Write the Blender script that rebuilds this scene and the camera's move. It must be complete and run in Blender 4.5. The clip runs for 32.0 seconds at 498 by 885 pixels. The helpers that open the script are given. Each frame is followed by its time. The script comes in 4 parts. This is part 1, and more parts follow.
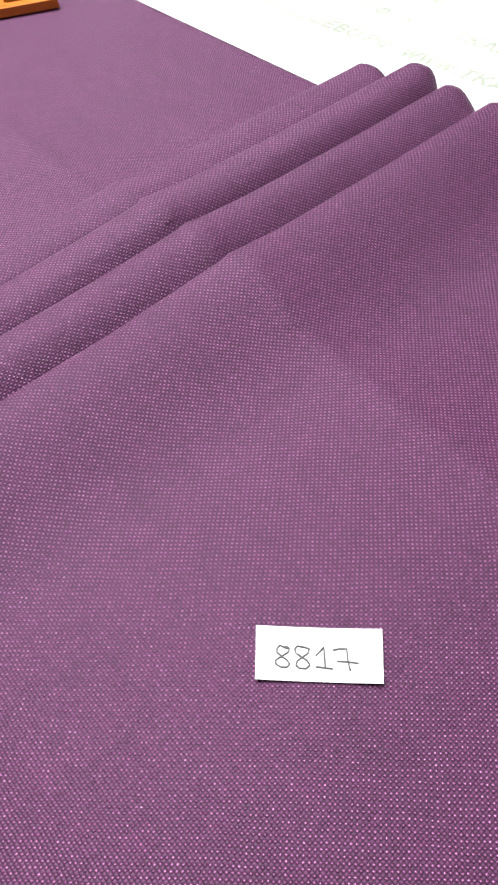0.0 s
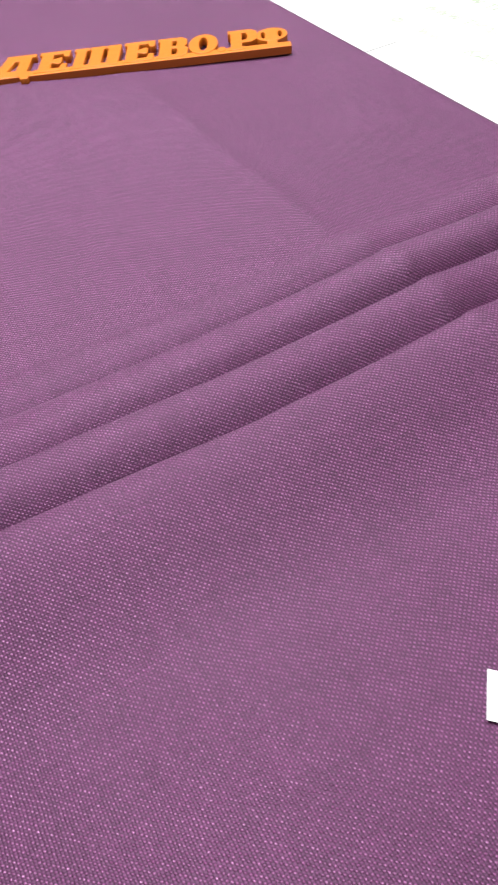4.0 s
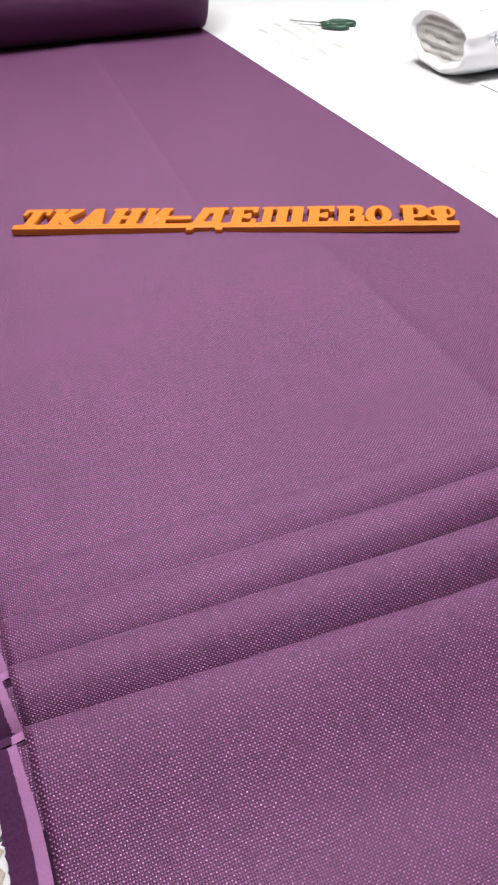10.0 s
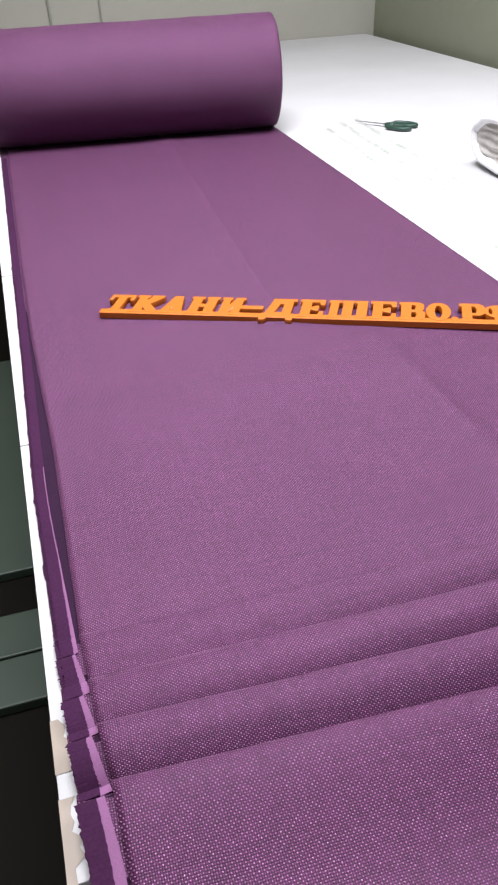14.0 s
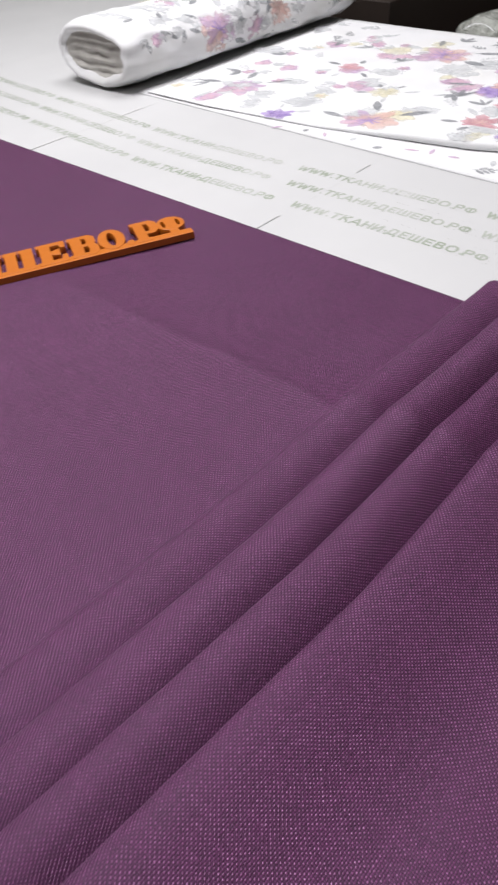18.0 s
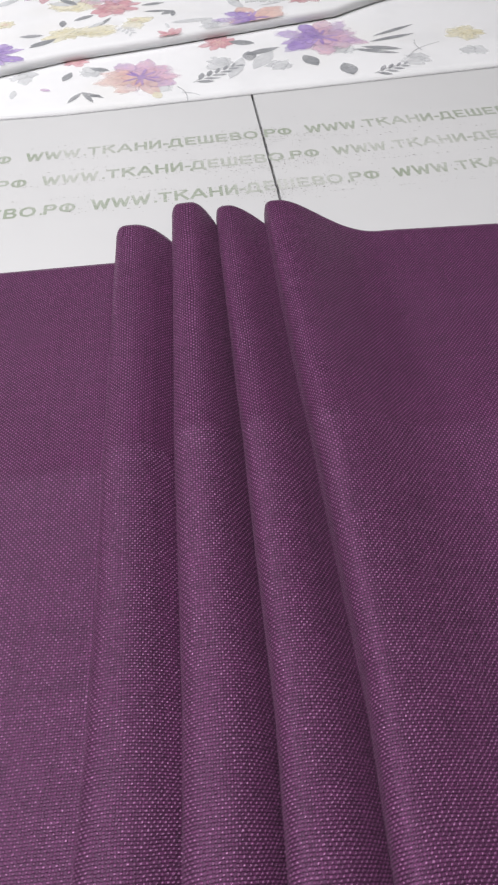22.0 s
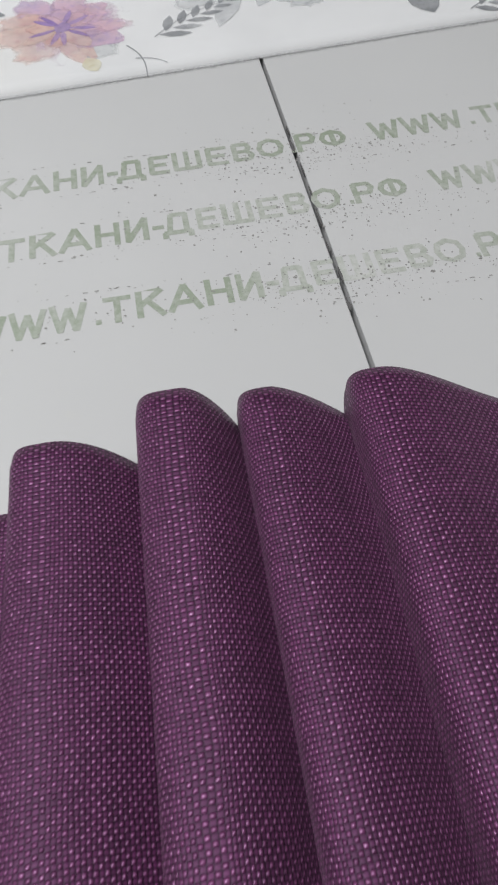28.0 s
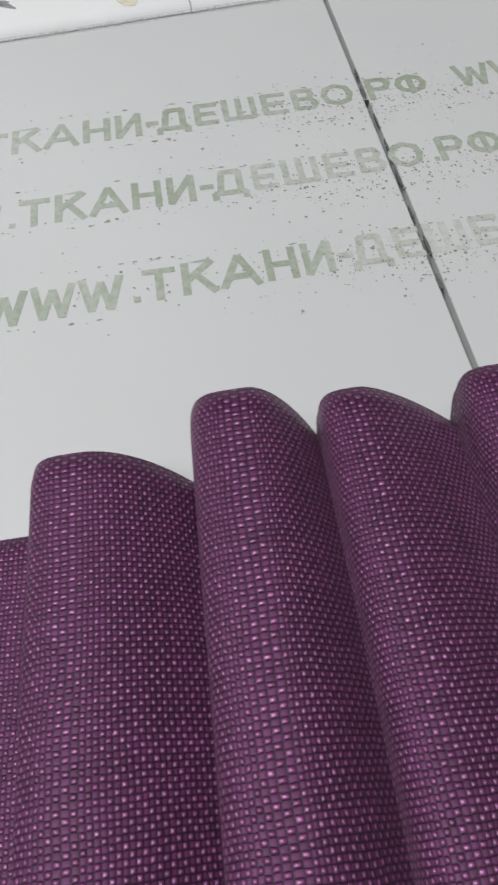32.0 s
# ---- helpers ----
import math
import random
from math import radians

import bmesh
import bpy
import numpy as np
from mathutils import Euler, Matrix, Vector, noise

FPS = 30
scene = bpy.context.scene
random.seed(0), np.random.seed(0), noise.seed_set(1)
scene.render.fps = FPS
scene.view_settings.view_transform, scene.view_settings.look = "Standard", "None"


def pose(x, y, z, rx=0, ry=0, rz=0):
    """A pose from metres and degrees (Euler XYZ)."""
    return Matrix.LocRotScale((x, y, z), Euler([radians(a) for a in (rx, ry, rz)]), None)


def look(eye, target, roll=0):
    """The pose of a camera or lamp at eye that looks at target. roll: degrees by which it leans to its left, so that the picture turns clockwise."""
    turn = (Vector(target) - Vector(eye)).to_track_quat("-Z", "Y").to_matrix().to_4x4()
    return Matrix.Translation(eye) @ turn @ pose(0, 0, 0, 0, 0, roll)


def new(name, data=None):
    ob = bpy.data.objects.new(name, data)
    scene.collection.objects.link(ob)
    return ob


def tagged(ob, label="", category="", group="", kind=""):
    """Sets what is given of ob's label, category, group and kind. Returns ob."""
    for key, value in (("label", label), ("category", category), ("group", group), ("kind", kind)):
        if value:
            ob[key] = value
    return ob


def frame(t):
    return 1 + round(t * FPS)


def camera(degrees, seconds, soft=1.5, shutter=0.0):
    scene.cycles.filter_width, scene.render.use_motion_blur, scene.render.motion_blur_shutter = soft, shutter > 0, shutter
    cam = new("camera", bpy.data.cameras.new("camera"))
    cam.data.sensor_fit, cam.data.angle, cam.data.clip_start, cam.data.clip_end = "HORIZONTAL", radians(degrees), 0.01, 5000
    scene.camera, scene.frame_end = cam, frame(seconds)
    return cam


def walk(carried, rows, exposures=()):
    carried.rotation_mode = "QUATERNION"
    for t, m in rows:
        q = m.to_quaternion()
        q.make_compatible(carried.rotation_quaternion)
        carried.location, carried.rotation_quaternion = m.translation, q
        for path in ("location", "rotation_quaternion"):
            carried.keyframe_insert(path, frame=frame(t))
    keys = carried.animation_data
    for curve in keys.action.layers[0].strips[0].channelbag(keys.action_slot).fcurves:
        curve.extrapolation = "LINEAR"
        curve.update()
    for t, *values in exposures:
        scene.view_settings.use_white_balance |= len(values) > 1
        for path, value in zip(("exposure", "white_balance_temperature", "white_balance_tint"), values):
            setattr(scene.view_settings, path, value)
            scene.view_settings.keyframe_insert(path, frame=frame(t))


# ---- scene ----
cam = camera(38.97, 32.0, 2.3, 0.5)
# seconds, eye in metres, turn in degrees
PATH = [
    (0, -0.1182, -0.8582, 0.3429, 37.35, 3.40, -40.99),
    (0.5, -0.1250, -0.8534, 0.3489, 37.79, 3.67, -39.63),
    (1, -0.1322, -0.8517, 0.3544, 38.31, 3.94, -38.62),
    (1.5, -0.1424, -0.8484, 0.3594, 38.69, 4.21, -37.01),
    (2, -0.1546, -0.8445, 0.3621, 38.85, 4.48, -35.29),
    (2.5, -0.1689, -0.8409, 0.3679, 39.26, 4.40, -33.46),
    (3, -0.1777, -0.8364, 0.3710, 39.28, 4.33, -32.27),
    (3.5, -0.1857, -0.8311, 0.3712, 39.19, 4.14, -31.34),
    (4, -0.1953, -0.8209, 0.3793, 39.85, 4.26, -29.55),
    (4.5, -0.2021, -0.8030, 0.3778, 39.67, 5.61, -27.72),
    (6.5, -0.2339, -0.7968, 0.3776, 41.22, 3.31, -29.09),
    (7, -0.2370, -0.7865, 0.3888, 41.93, 2.67, -28.29),
    (7.5, -0.2461, -0.7699, 0.3976, 42.54, 1.64, -26.72),
    (8, -0.2540, -0.7619, 0.4093, 43.64, 1.45, -25.56),
    (8.5, -0.2646, -0.7639, 0.4237, 45.12, 1.71, -24.25),
    (9, -0.2764, -0.7693, 0.4382, 46.51, 1.74, -23.34),
    (9.5, -0.2884, -0.7737, 0.4480, 47.30, 1.92, -21.86),
    (10, -0.2944, -0.7805, 0.4573, 48.11, 2.27, -20.84),
    (10.5, -0.3011, -0.7931, 0.4693, 49.07, 2.79, -19.93),
    (11, -0.3104, -0.8031, 0.4820, 50.33, 3.08, -18.49),
    (11.5, -0.3207, -0.8061, 0.4914, 51.41, 2.85, -17.42),
    (12, -0.3269, -0.8057, 0.4983, 52.21, 2.86, -16.50),
    (12.5, -0.3273, -0.8091, 0.5071, 53.17, 2.82, -16.51),
    (13, -0.3301, -0.8065, 0.5109, 53.45, 2.56, -16.16),
    (13.5, -0.3315, -0.8051, 0.5125, 53.52, 2.35, -16.15),
    (15.5, -0.3253, -0.7911, 0.5045, 52.85, 1.28, -21.76),
    (16, -0.3345, -0.7773, 0.5047, 52.17, 0.95, -26.80),
    (16.5, -0.3605, -0.7475, 0.4869, 49.88, 0.87, -33.56),
    (17, -0.3785, -0.7307, 0.4784, 48.87, 1.23, -41.98),
    (17.5, -0.3620, -0.7147, 0.4735, 48.37, 1.76, -45.41),
    (18, -0.3287, -0.7013, 0.4585, 47.64, 3.09, -48.21),
    (18.5, -0.2893, -0.6747, 0.4536, 47.22, 4.00, -55.24),
    (19, -0.2562, -0.6298, 0.4478, 46.02, 4.22, -62.42),
    (19.5, -0.2347, -0.6045, 0.4339, 43.52, 3.58, -69.28),
    (20, -0.2196, -0.5925, 0.4220, 41.44, 2.76, -73.05),
    (20.5, -0.2137, -0.5733, 0.4128, 40.40, 2.35, -76.45),
    (21, -0.2089, -0.5304, 0.4088, 40.19, 1.99, -83.69),
    (21.5, -0.2056, -0.4997, 0.4049, 40.70, 1.59, -90.93),
    (22, -0.2117, -0.4728, 0.4011, 40.75, 1.57, -96.57),
    (22.5, -0.2184, -0.4337, 0.4031, 41.30, 1.80, -100.31),
    (23, -0.2221, -0.4060, 0.4010, 41.32, 2.17, -103.93),
    (23.5, -0.2043, -0.3924, 0.4079, 41.93, 1.04, -103.94),
    (24, -0.1754, -0.4056, 0.4112, 41.81, 1.31, -103.87),
    (24.5, -0.1194, -0.4124, 0.4052, 41.14, 1.22, -102.75),
    (25, -0.0600, -0.4306, 0.3928, 40.82, 1.21, -103.35),
    (25.5, -0.0047, -0.4467, 0.3835, 40.05, 1.02, -102.85),
    (26, 0.0630, -0.4520, 0.3582, 37.99, 1.03, -101.03),
    (26.5, 0.1086, -0.4508, 0.3348, 37.00, 0.81, -99.99),
    (28.5, 0.2370, -0.4941, 0.2505, 33.13, 2.12, -100.26),
    (29, 0.2502, -0.5001, 0.2367, 32.30, 2.45, -100.52),
    (29.5, 0.2541, -0.4983, 0.2337, 31.92, 2.39, -100.34),
    (30, 0.2608, -0.4976, 0.2245, 31.89, 2.54, -100.08),
    (30.5, 0.2602, -0.4930, 0.2246, 31.76, 2.63, -99.73),
    (31, 0.2599, -0.4873, 0.2246, 31.68, 2.63, -99.62),
    (31.5, 0.2592, -0.4811, 0.2247, 32.15, 2.88, -99.32),
    (32, 0.2613, -0.4666, 0.2268, 32.24, 2.23, -98.39),
]
# seconds, stops, kelvin, tint
EXPOSURES = [(0.0, 1.28, 6650, 10), (4.0, 1.28, 6650, 10), (7.0, 1.4, 6650, 12), (9.0, 1.18, 6650, 12), (13.0, 1.14, 6400, 15), (15.5, 1.02, 6450, 15), (17.0, 0.58, 6600, 14), (20.0, 0.28, 6600, 13), (23.0, 0.38, 6600, 12), (26.0, 0.02, 6550, 9), (29.0, -0.06, 6550, 9), (32.0, 0.0, 6550, 9)]
walk(cam, [(t, pose(x, y, z, rx, ry, rz)) for t, x, y, z, rx, ry, rz in PATH], EXPOSURES)

# ---- world and lamps ----
world = bpy.data.worlds.new("world")
scene.world = world
world.use_nodes = True
world.node_tree.nodes["Background"].inputs[0].default_value = (0.9, 0.95, 1.0, 1)
world.node_tree.nodes["Background"].inputs[1].default_value = 0.012

FLOOR_Z, CEIL_Z = -0.87, 2.35


def ceiling_lamp(x, y, z, sx, sy, power):
    data = bpy.data.lights.new("ceiling_lamp", "AREA")
    data.shape, data.size, data.size_y, data.energy, data.color = "RECTANGLE", sx, sy, power, (0.965, 0.98, 1.0)
    ob = new("ceiling_lamp", data)
    ob.matrix_world = look((x, y, z), (x, y, z - 1)) @ pose(0, 0, 0)
    return ob


ceiling_lamp(1.25, 0.38, CEIL_Z - 0.02, 0.9, 1.3, 32)
ceiling_lamp(-0.20, 0.38, CEIL_Z - 0.02, 0.9, 1.3, 52)

# ---- materials ----


class Nodes:
    """A small writer of node materials."""

    def __init__(self, name):
        self.m = bpy.data.materials.new(name)
        self.m.use_nodes = True
        self.t = self.m.node_tree
        self.b = self.t.nodes["Principled BSDF"]

    def add(self, kind, **values):
        node = self.t.nodes.new("ShaderNode" + kind)
        for key, value in values.items():
            setattr(node, key, value)
        return node

    def put(self, socket, value):
        if hasattr(value, "links"):
            self.t.links.new(value, socket)
        elif value is not None:
            socket.default_value = value

    def math(self, op, a, b=None, c=None):
        n = self.add("Math", operation=op)
        self.put(n.inputs[0], a)
        self.put(n.inputs[1], b)
        self.put(n.inputs[2], c)
        return n.outputs[0]

    def mix(self, f, a, b, blend="MIX"):
        n = self.add("MixRGB", blend_type=blend)
        self.put(n.inputs[0], f)
        self.put(n.inputs[1], (*a, 1) if isinstance(a, tuple) else a)
        self.put(n.inputs[2], (*b, 1) if isinstance(b, tuple) else b)
        return n.outputs[0]

    def coords(self, which="Object"):
        return self.add("TexCoord").outputs[which]

    def noise(self, vector, scale, detail=3, rough=0.55):
        n = self.add("TexNoise")
        self.put(n.inputs["Vector"], vector)
        n.inputs["Scale"].default_value, n.inputs["Detail"].default_value, n.inputs["Roughness"].default_value = scale, detail, rough
        return n.outputs[0]

    def ramp(self, value, *stops):
        n = self.add("ValToRGB")
        self.put(n.inputs[0], value)
        e = n.color_ramp.elements
        while len(e) < len(stops):
            e.new(0.5)
        for s, (at, col) in zip(e, stops):
            s.position, s.color = at, (col, col, col, 1) if not isinstance(col, tuple) else (*col, 1)
        return n.outputs[0]

    def bump(self, height, distance, strength=1.0, normal=None):
        n = self.add("Bump")
        self.put(n.inputs["Height"], height)
        n.inputs["Distance"].default_value, n.inputs["Strength"].default_value = distance, strength
        if normal is not None:
            self.put(n.inputs["Normal"], normal)
        return n.outputs[0]

    def done(self, colour=None, rough=None, normal=None, **others):
        if isinstance(colour, tuple):
            colour = (*colour, 1)
        self.put(self.b.inputs["Base Color"], colour)
        self.put(self.b.inputs["Roughness"], rough)
        if normal is not None:
            self.put(self.b.inputs["Normal"], normal)
        for key, value in others.items():
            self.put(self.b.inputs[key.replace("_", " ")], value)
        return self.m


def woven(name, warp, weft, gap_shade, pitch, relief):
    """Plain-weave cloth of lustrous yarn: warp floats stand proud of a duller weft, with painted shade in the gaps and
    painted glints on top; its UV map is in metres.
    """
    n = Nodes(name)
    uv = n.coords("UV")
    # the yarns wander a little
    sway = n.add("TexNoise")
    n.put(sway.inputs["Vector"], uv)
    sway.inputs["Scale"].default_value, sway.inputs["Detail"].default_value = 26, 4
    shift = n.add("VectorMath", operation="MULTIPLY_ADD")
    n.put(shift.inputs[0], sway.outputs["Color"])
    shift.inputs[1].default_value = (pitch * 1.8, pitch * 1.8, 0)
    n.put(shift.inputs[2], uv)
    jit = n.add("TexNoise")
    n.put(jit.inputs["Vector"], uv)
    jit.inputs["Scale"].default_value, jit.inputs["Detail"].default_value = 320, 2
    shake = n.add("VectorMath", operation="MULTIPLY_ADD")
    n.put(shake.inputs[0], jit.outputs["Color"])
    shake.inputs[1].default_value = (pitch * 0.35, pitch * 0.35, 0)
    n.put(shake.inputs[2], shift.outputs[0])
    xyz = n.add("SeparateXYZ")
    n.put(xyz.inputs[0], shake.outputs[0])
    u = n.math("MULTIPLY", xyz.outputs[0], 0.98 / pitch)
    v = n.math("MULTIPLY", xyz.outputs[1], 1.06 / pitch)
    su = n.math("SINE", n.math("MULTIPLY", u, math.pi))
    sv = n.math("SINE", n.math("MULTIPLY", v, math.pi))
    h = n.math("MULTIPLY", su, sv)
    cell = n.add("CombineXYZ")
    n.put(cell.inputs[0], n.math("FLOOR", u))
    n.put(cell.inputs[1], n.math("FLOOR", v))
    rnd = n.add("TexWhiteNoise", noise_dimensions="2D")
    n.put(rnd.inputs["Vector"], cell.outputs[0])
    yarn = n.add("TexWhiteNoise", noise_dimensions="1D")
    n.put(yarn.inputs["W"], n.math("FLOOR", u))
    pick = n.add("TexWhiteNoise", noise_dimensions="1D")
    n.put(pick.inputs["W"], n.math("FLOOR", v))
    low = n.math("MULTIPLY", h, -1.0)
    # colour fades from dark gap to yarn, painting shade round each float
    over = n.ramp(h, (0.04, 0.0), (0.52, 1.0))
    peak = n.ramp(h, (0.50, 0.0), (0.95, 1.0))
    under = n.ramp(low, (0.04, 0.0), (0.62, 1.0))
    slub = n.noise(uv, 60, 3)
    broad = n.noise(uv, 6, 3)
    col = n.mix(under, gap_shade, weft)
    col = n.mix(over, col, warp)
    # paler tips paint a glint on the tops of the floats
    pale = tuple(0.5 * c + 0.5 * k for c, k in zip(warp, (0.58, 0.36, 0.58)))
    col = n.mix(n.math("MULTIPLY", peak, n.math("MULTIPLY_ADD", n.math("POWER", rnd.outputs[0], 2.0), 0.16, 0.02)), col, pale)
    tone = n.math("ADD", n.math("MULTIPLY_ADD", rnd.outputs[0], 0.42, 0.18), n.math("MULTIPLY", n.math("ADD", yarn.outputs[0], pick.outputs[0]), 0.20))
    tone = n.math("ADD", tone, n.math("MULTIPLY", slub, 0.5))
    tone = n.math("ADD", tone, n.math("MULTIPLY", broad, 0.3))
    grey = n.add("CombineXYZ")
    for i in range(3):
        n.put(grey.inputs[i], tone)
    col = n.mix(1.0, col, grey.outputs[0], "MULTIPLY")
    # relief: domed floats of the warp, the weft sunk between them, fine fibre along both
    dome = n.math("POWER", n.math("MAXIMUM", h, 0.0), 0.90)
    sunk = n.math("POWER", n.math("MAXIMUM", low, 0.0), 0.90)
    high = n.math("MULTIPLY_ADD", rnd.outputs[0], 0.16, n.math("MULTIPLY_ADD", sunk, 0.22, dome))
    fibre = n.noise(uv, 2600, 2)
    bump = n.bump(fibre, 0.00005, 0.4, n.bump(high, relief, 1.0))
    rough = n.math("SUBTRACT", 0.54, n.math("MULTIPLY", over, 0.12))
    m = n.done(col, rough, bump)
    spark = n.math("POWER", rnd.outputs[0], 3.0)
    gloss = n.math("MULTIPLY_ADD", peak, n.math("MULTIPLY_ADD", spark, 0.6, 0.26), n.math("MULTIPLY_ADD", over, 0.22, 0.22))
    n.put(n.b.inputs["Specular IOR Level"], gloss)
    n.b.inputs["IOR"].default_value = 1.95
    n.b.inputs["Specular Tint"].default_value = (1.0, 0.64, 0.97, 1)
    # filament yarns laid across the cloth spread the highlight along it
    n.b.inputs["Anisotropic"].default_value = 0.5
    n.b.inputs["Anisotropic Rotation"].default_value = 0.25
    n.put(n.b.inputs["Tangent"], n.add("Tangent", direction_type="UV_MAP").outputs[0])
    n.b.inputs["Sheen Weight"].default_value = 0.07
    n.b.inputs["Sheen Roughness"].default_value = 0.45
    n.b.inputs["Sheen Tint"].default_value = (0.95, 0.62, 0.86, 1)
    return m


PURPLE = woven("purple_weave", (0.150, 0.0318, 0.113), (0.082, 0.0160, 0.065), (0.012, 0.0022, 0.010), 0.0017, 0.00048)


def plain_cloth(name, a, b, scale=900.0, rough=0.85):
    n = Nodes(name)
    p = n.coords("Object")
    f = n.noise(p, scale, 3)
    g = n.noise(p, 14, 3)
    col = n.mix(n.math("MULTIPLY_ADD", f, 0.7, n.math("MULTIPLY", g, 0.3)), a, b)
    return n.done(col, rough, n.bump(f, 0.0003, 0.6), Specular_IOR_Level=0.12)


FRINGE = plain_cloth("purple_fringe", (0.016, 0.004, 0.016), (0.075, 0.020, 0.070), 500)
SELVEDGE = plain_cloth("pink_selvedge", (0.225, 0.095, 0.205), (0.29, 0.13, 0.262), 700, 0.6)


def laminate():
    n = Nodes("white_laminate")
    p = n.coords("Object")
    g = n.noise(p, 2.2, 4)
    s = n.noise(p, 60, 4, 0.7)
    sc = n.add("Mapping")
    n.put(sc.inputs[0], p)
    sc.inputs["Scale"].default_value = (4, 90, 1)
    scr = n.ramp(n.noise(sc.outputs[0], 6, 4, 0.75), (0.66, 0.0), (0.74, 1.0))
    col = n.mix(n.ramp(g, (0.35, 0.0), (0.7, 1.0)), (0.565, 0.564, 0.566), (0.518, 0.517, 0.520))
    col = n.mix(n.math("MULTIPLY", n.ramp(s, (0.6, 0.0), (0.8, 1.0)), 0.25), col, (0.55, 0.55, 0.51))
    col = n.mix(n.math("MULTIPLY", scr, 0.06), col, (0.45, 0.45, 0.42))
    rough = n.math("MULTIPLY_ADD", g, 0.2, 0.42)
    return n.done(col, rough, n.bump(s, 0.0002, 0.25), Specular_IOR_Level=0.15)


LAMINATE = laminate()


def simple(name, a, b, scale, rough, relief=0.0, metal=0.0, detail=4):
    n = Nodes(name)
    p = n.coords("Object")
    f = n.noise(p, scale, detail)
    g = n.noise(p, scale * 0.12, 3)
    col = n.mix(n.math("MULTIPLY_ADD", f, 0.5, n.math("MULTIPLY", g, 0.5)), a, b)
    return n.done(col, n.math("MULTIPLY_ADD", f, 0.18, rough - 0.09), n.bump(f, relief, 0.6) if relief else None, Metallic=metal)


SEAM = simple("seam_dirt", (0.05, 0.048, 0.048), (0.15, 0.145, 0.145), 90, 0.9)
WALL_PALE = simple("pale_wall_paint", (0.36, 0.35, 0.30), (0.32, 0.32, 0.27), 14, 0.75, 0.001)
WALL_GREEN = simple("green_grey_wall_paint", (0.25, 0.265, 0.19), (0.21, 0.225, 0.16), 14, 0.75, 0.001)
CEILING_PAINT = simple("ceiling_paint", (0.78, 0.78, 0.76), (0.72, 0.72, 0.70), 10, 0.9)
FLOOR_DARK = simple("dark_floor", (0.005, 0.0042, 0.0030), (0.009, 0.0075, 0.0052), 9, 0.7)
GREEN_BOARD = simple("green_painted_board", (0.040, 0.060, 0.044), (0.052, 0.076, 0.056), 12, 0.5)
DARK_WOOD = simple("dark_brown_shelf", (0.016, 0.010, 0.008), (0.035, 0.022, 0.016), 25, 0.6)
ORANGE = simple("orange_paint", (0.52, 0.140, 0.005), (0.47, 0.12, 0.004), 120, 0.5, 0.0003)
FLOOR_DARK.node_tree.nodes["Principled BSDF"].inputs["Specular IOR Level"].default_value = 0.08
CARD_WHITE = simple("white_paper", (0.86, 0.86, 0.86), (0.82, 0.82, 0.82), 300, 0.7, 0.0001)
PENCIL = simple("pencil_line", (0.05, 0.05, 0.05), (0.12, 0.12, 0.12), 1500, 0.6)
STEEL = simple("scissor_steel", (0.55, 0.55, 0.55), (0.40, 0.40, 0.40), 200, 0.3, 0, 1.0)
HANDLE_GREEN = simple("dark_green_plastic", (0.012, 0.040, 0.028), (0.020, 0.060, 0.040), 90, 0.4)
TAPE = simple("tan_tape", (0.20, 0.155, 0.115), (0.32, 0.26, 0.20), 60, 0.45)
CABLE_GREY = simple("cable_grey", (0.20, 0.20, 0.17), (0.30, 0.30, 0.26), 50, 0.6)
CHIP = simple("dark_chip", (0.15, 0.145, 0.14), (0.40, 0.395, 0.38), 300, 0.9)


def worn_print():
    """Grey-green stencil paint, rubbed away in patches down to the white board."""
    n = Nodes("worn_green_print")
    p = n.coords("Object")
    fine = n.noise(p, 260, 4, 0.7)
    broad = n.noise(p, 9, 3, 0.6)
    keep = n.ramp(n.math("MULTIPLY_ADD", fine, 0.45, n.math("MULTIPLY", broad, 0.75)), (0.40, 0.10), (0.70, 0.82))
    col = n.mix(keep, (0.54, 0.54, 0.53), (0.235, 0.285, 0.200))
    return n.done(col, 0.5)


PRINT = worn_print()


def floral_white():
    n = Nodes("white_printed_cotton")
    p = n.coords("Object")
    f = n.noise(p, 1400, 2)
    ghost = n.noise(p, 11, 3, 0.5)
    cool = n.noise(p, 6, 2)
    col = n.mix(n.ramp(ghost, (0.5, 0.0), (0.75, 0.5)), (0.71, 0.71, 0.72), (0.60, 0.60, 0.61))
    col = n.mix(n.math("MULTIPLY", n.ramp(cool, (0.55, 0.0), (0.75, 1.0)), 0.25), col, (0.64, 0.62, 0.55))
    return n.done(col, 0.8, n.bump(f, 0.00025, 0.5))


COTTON = floral_white()


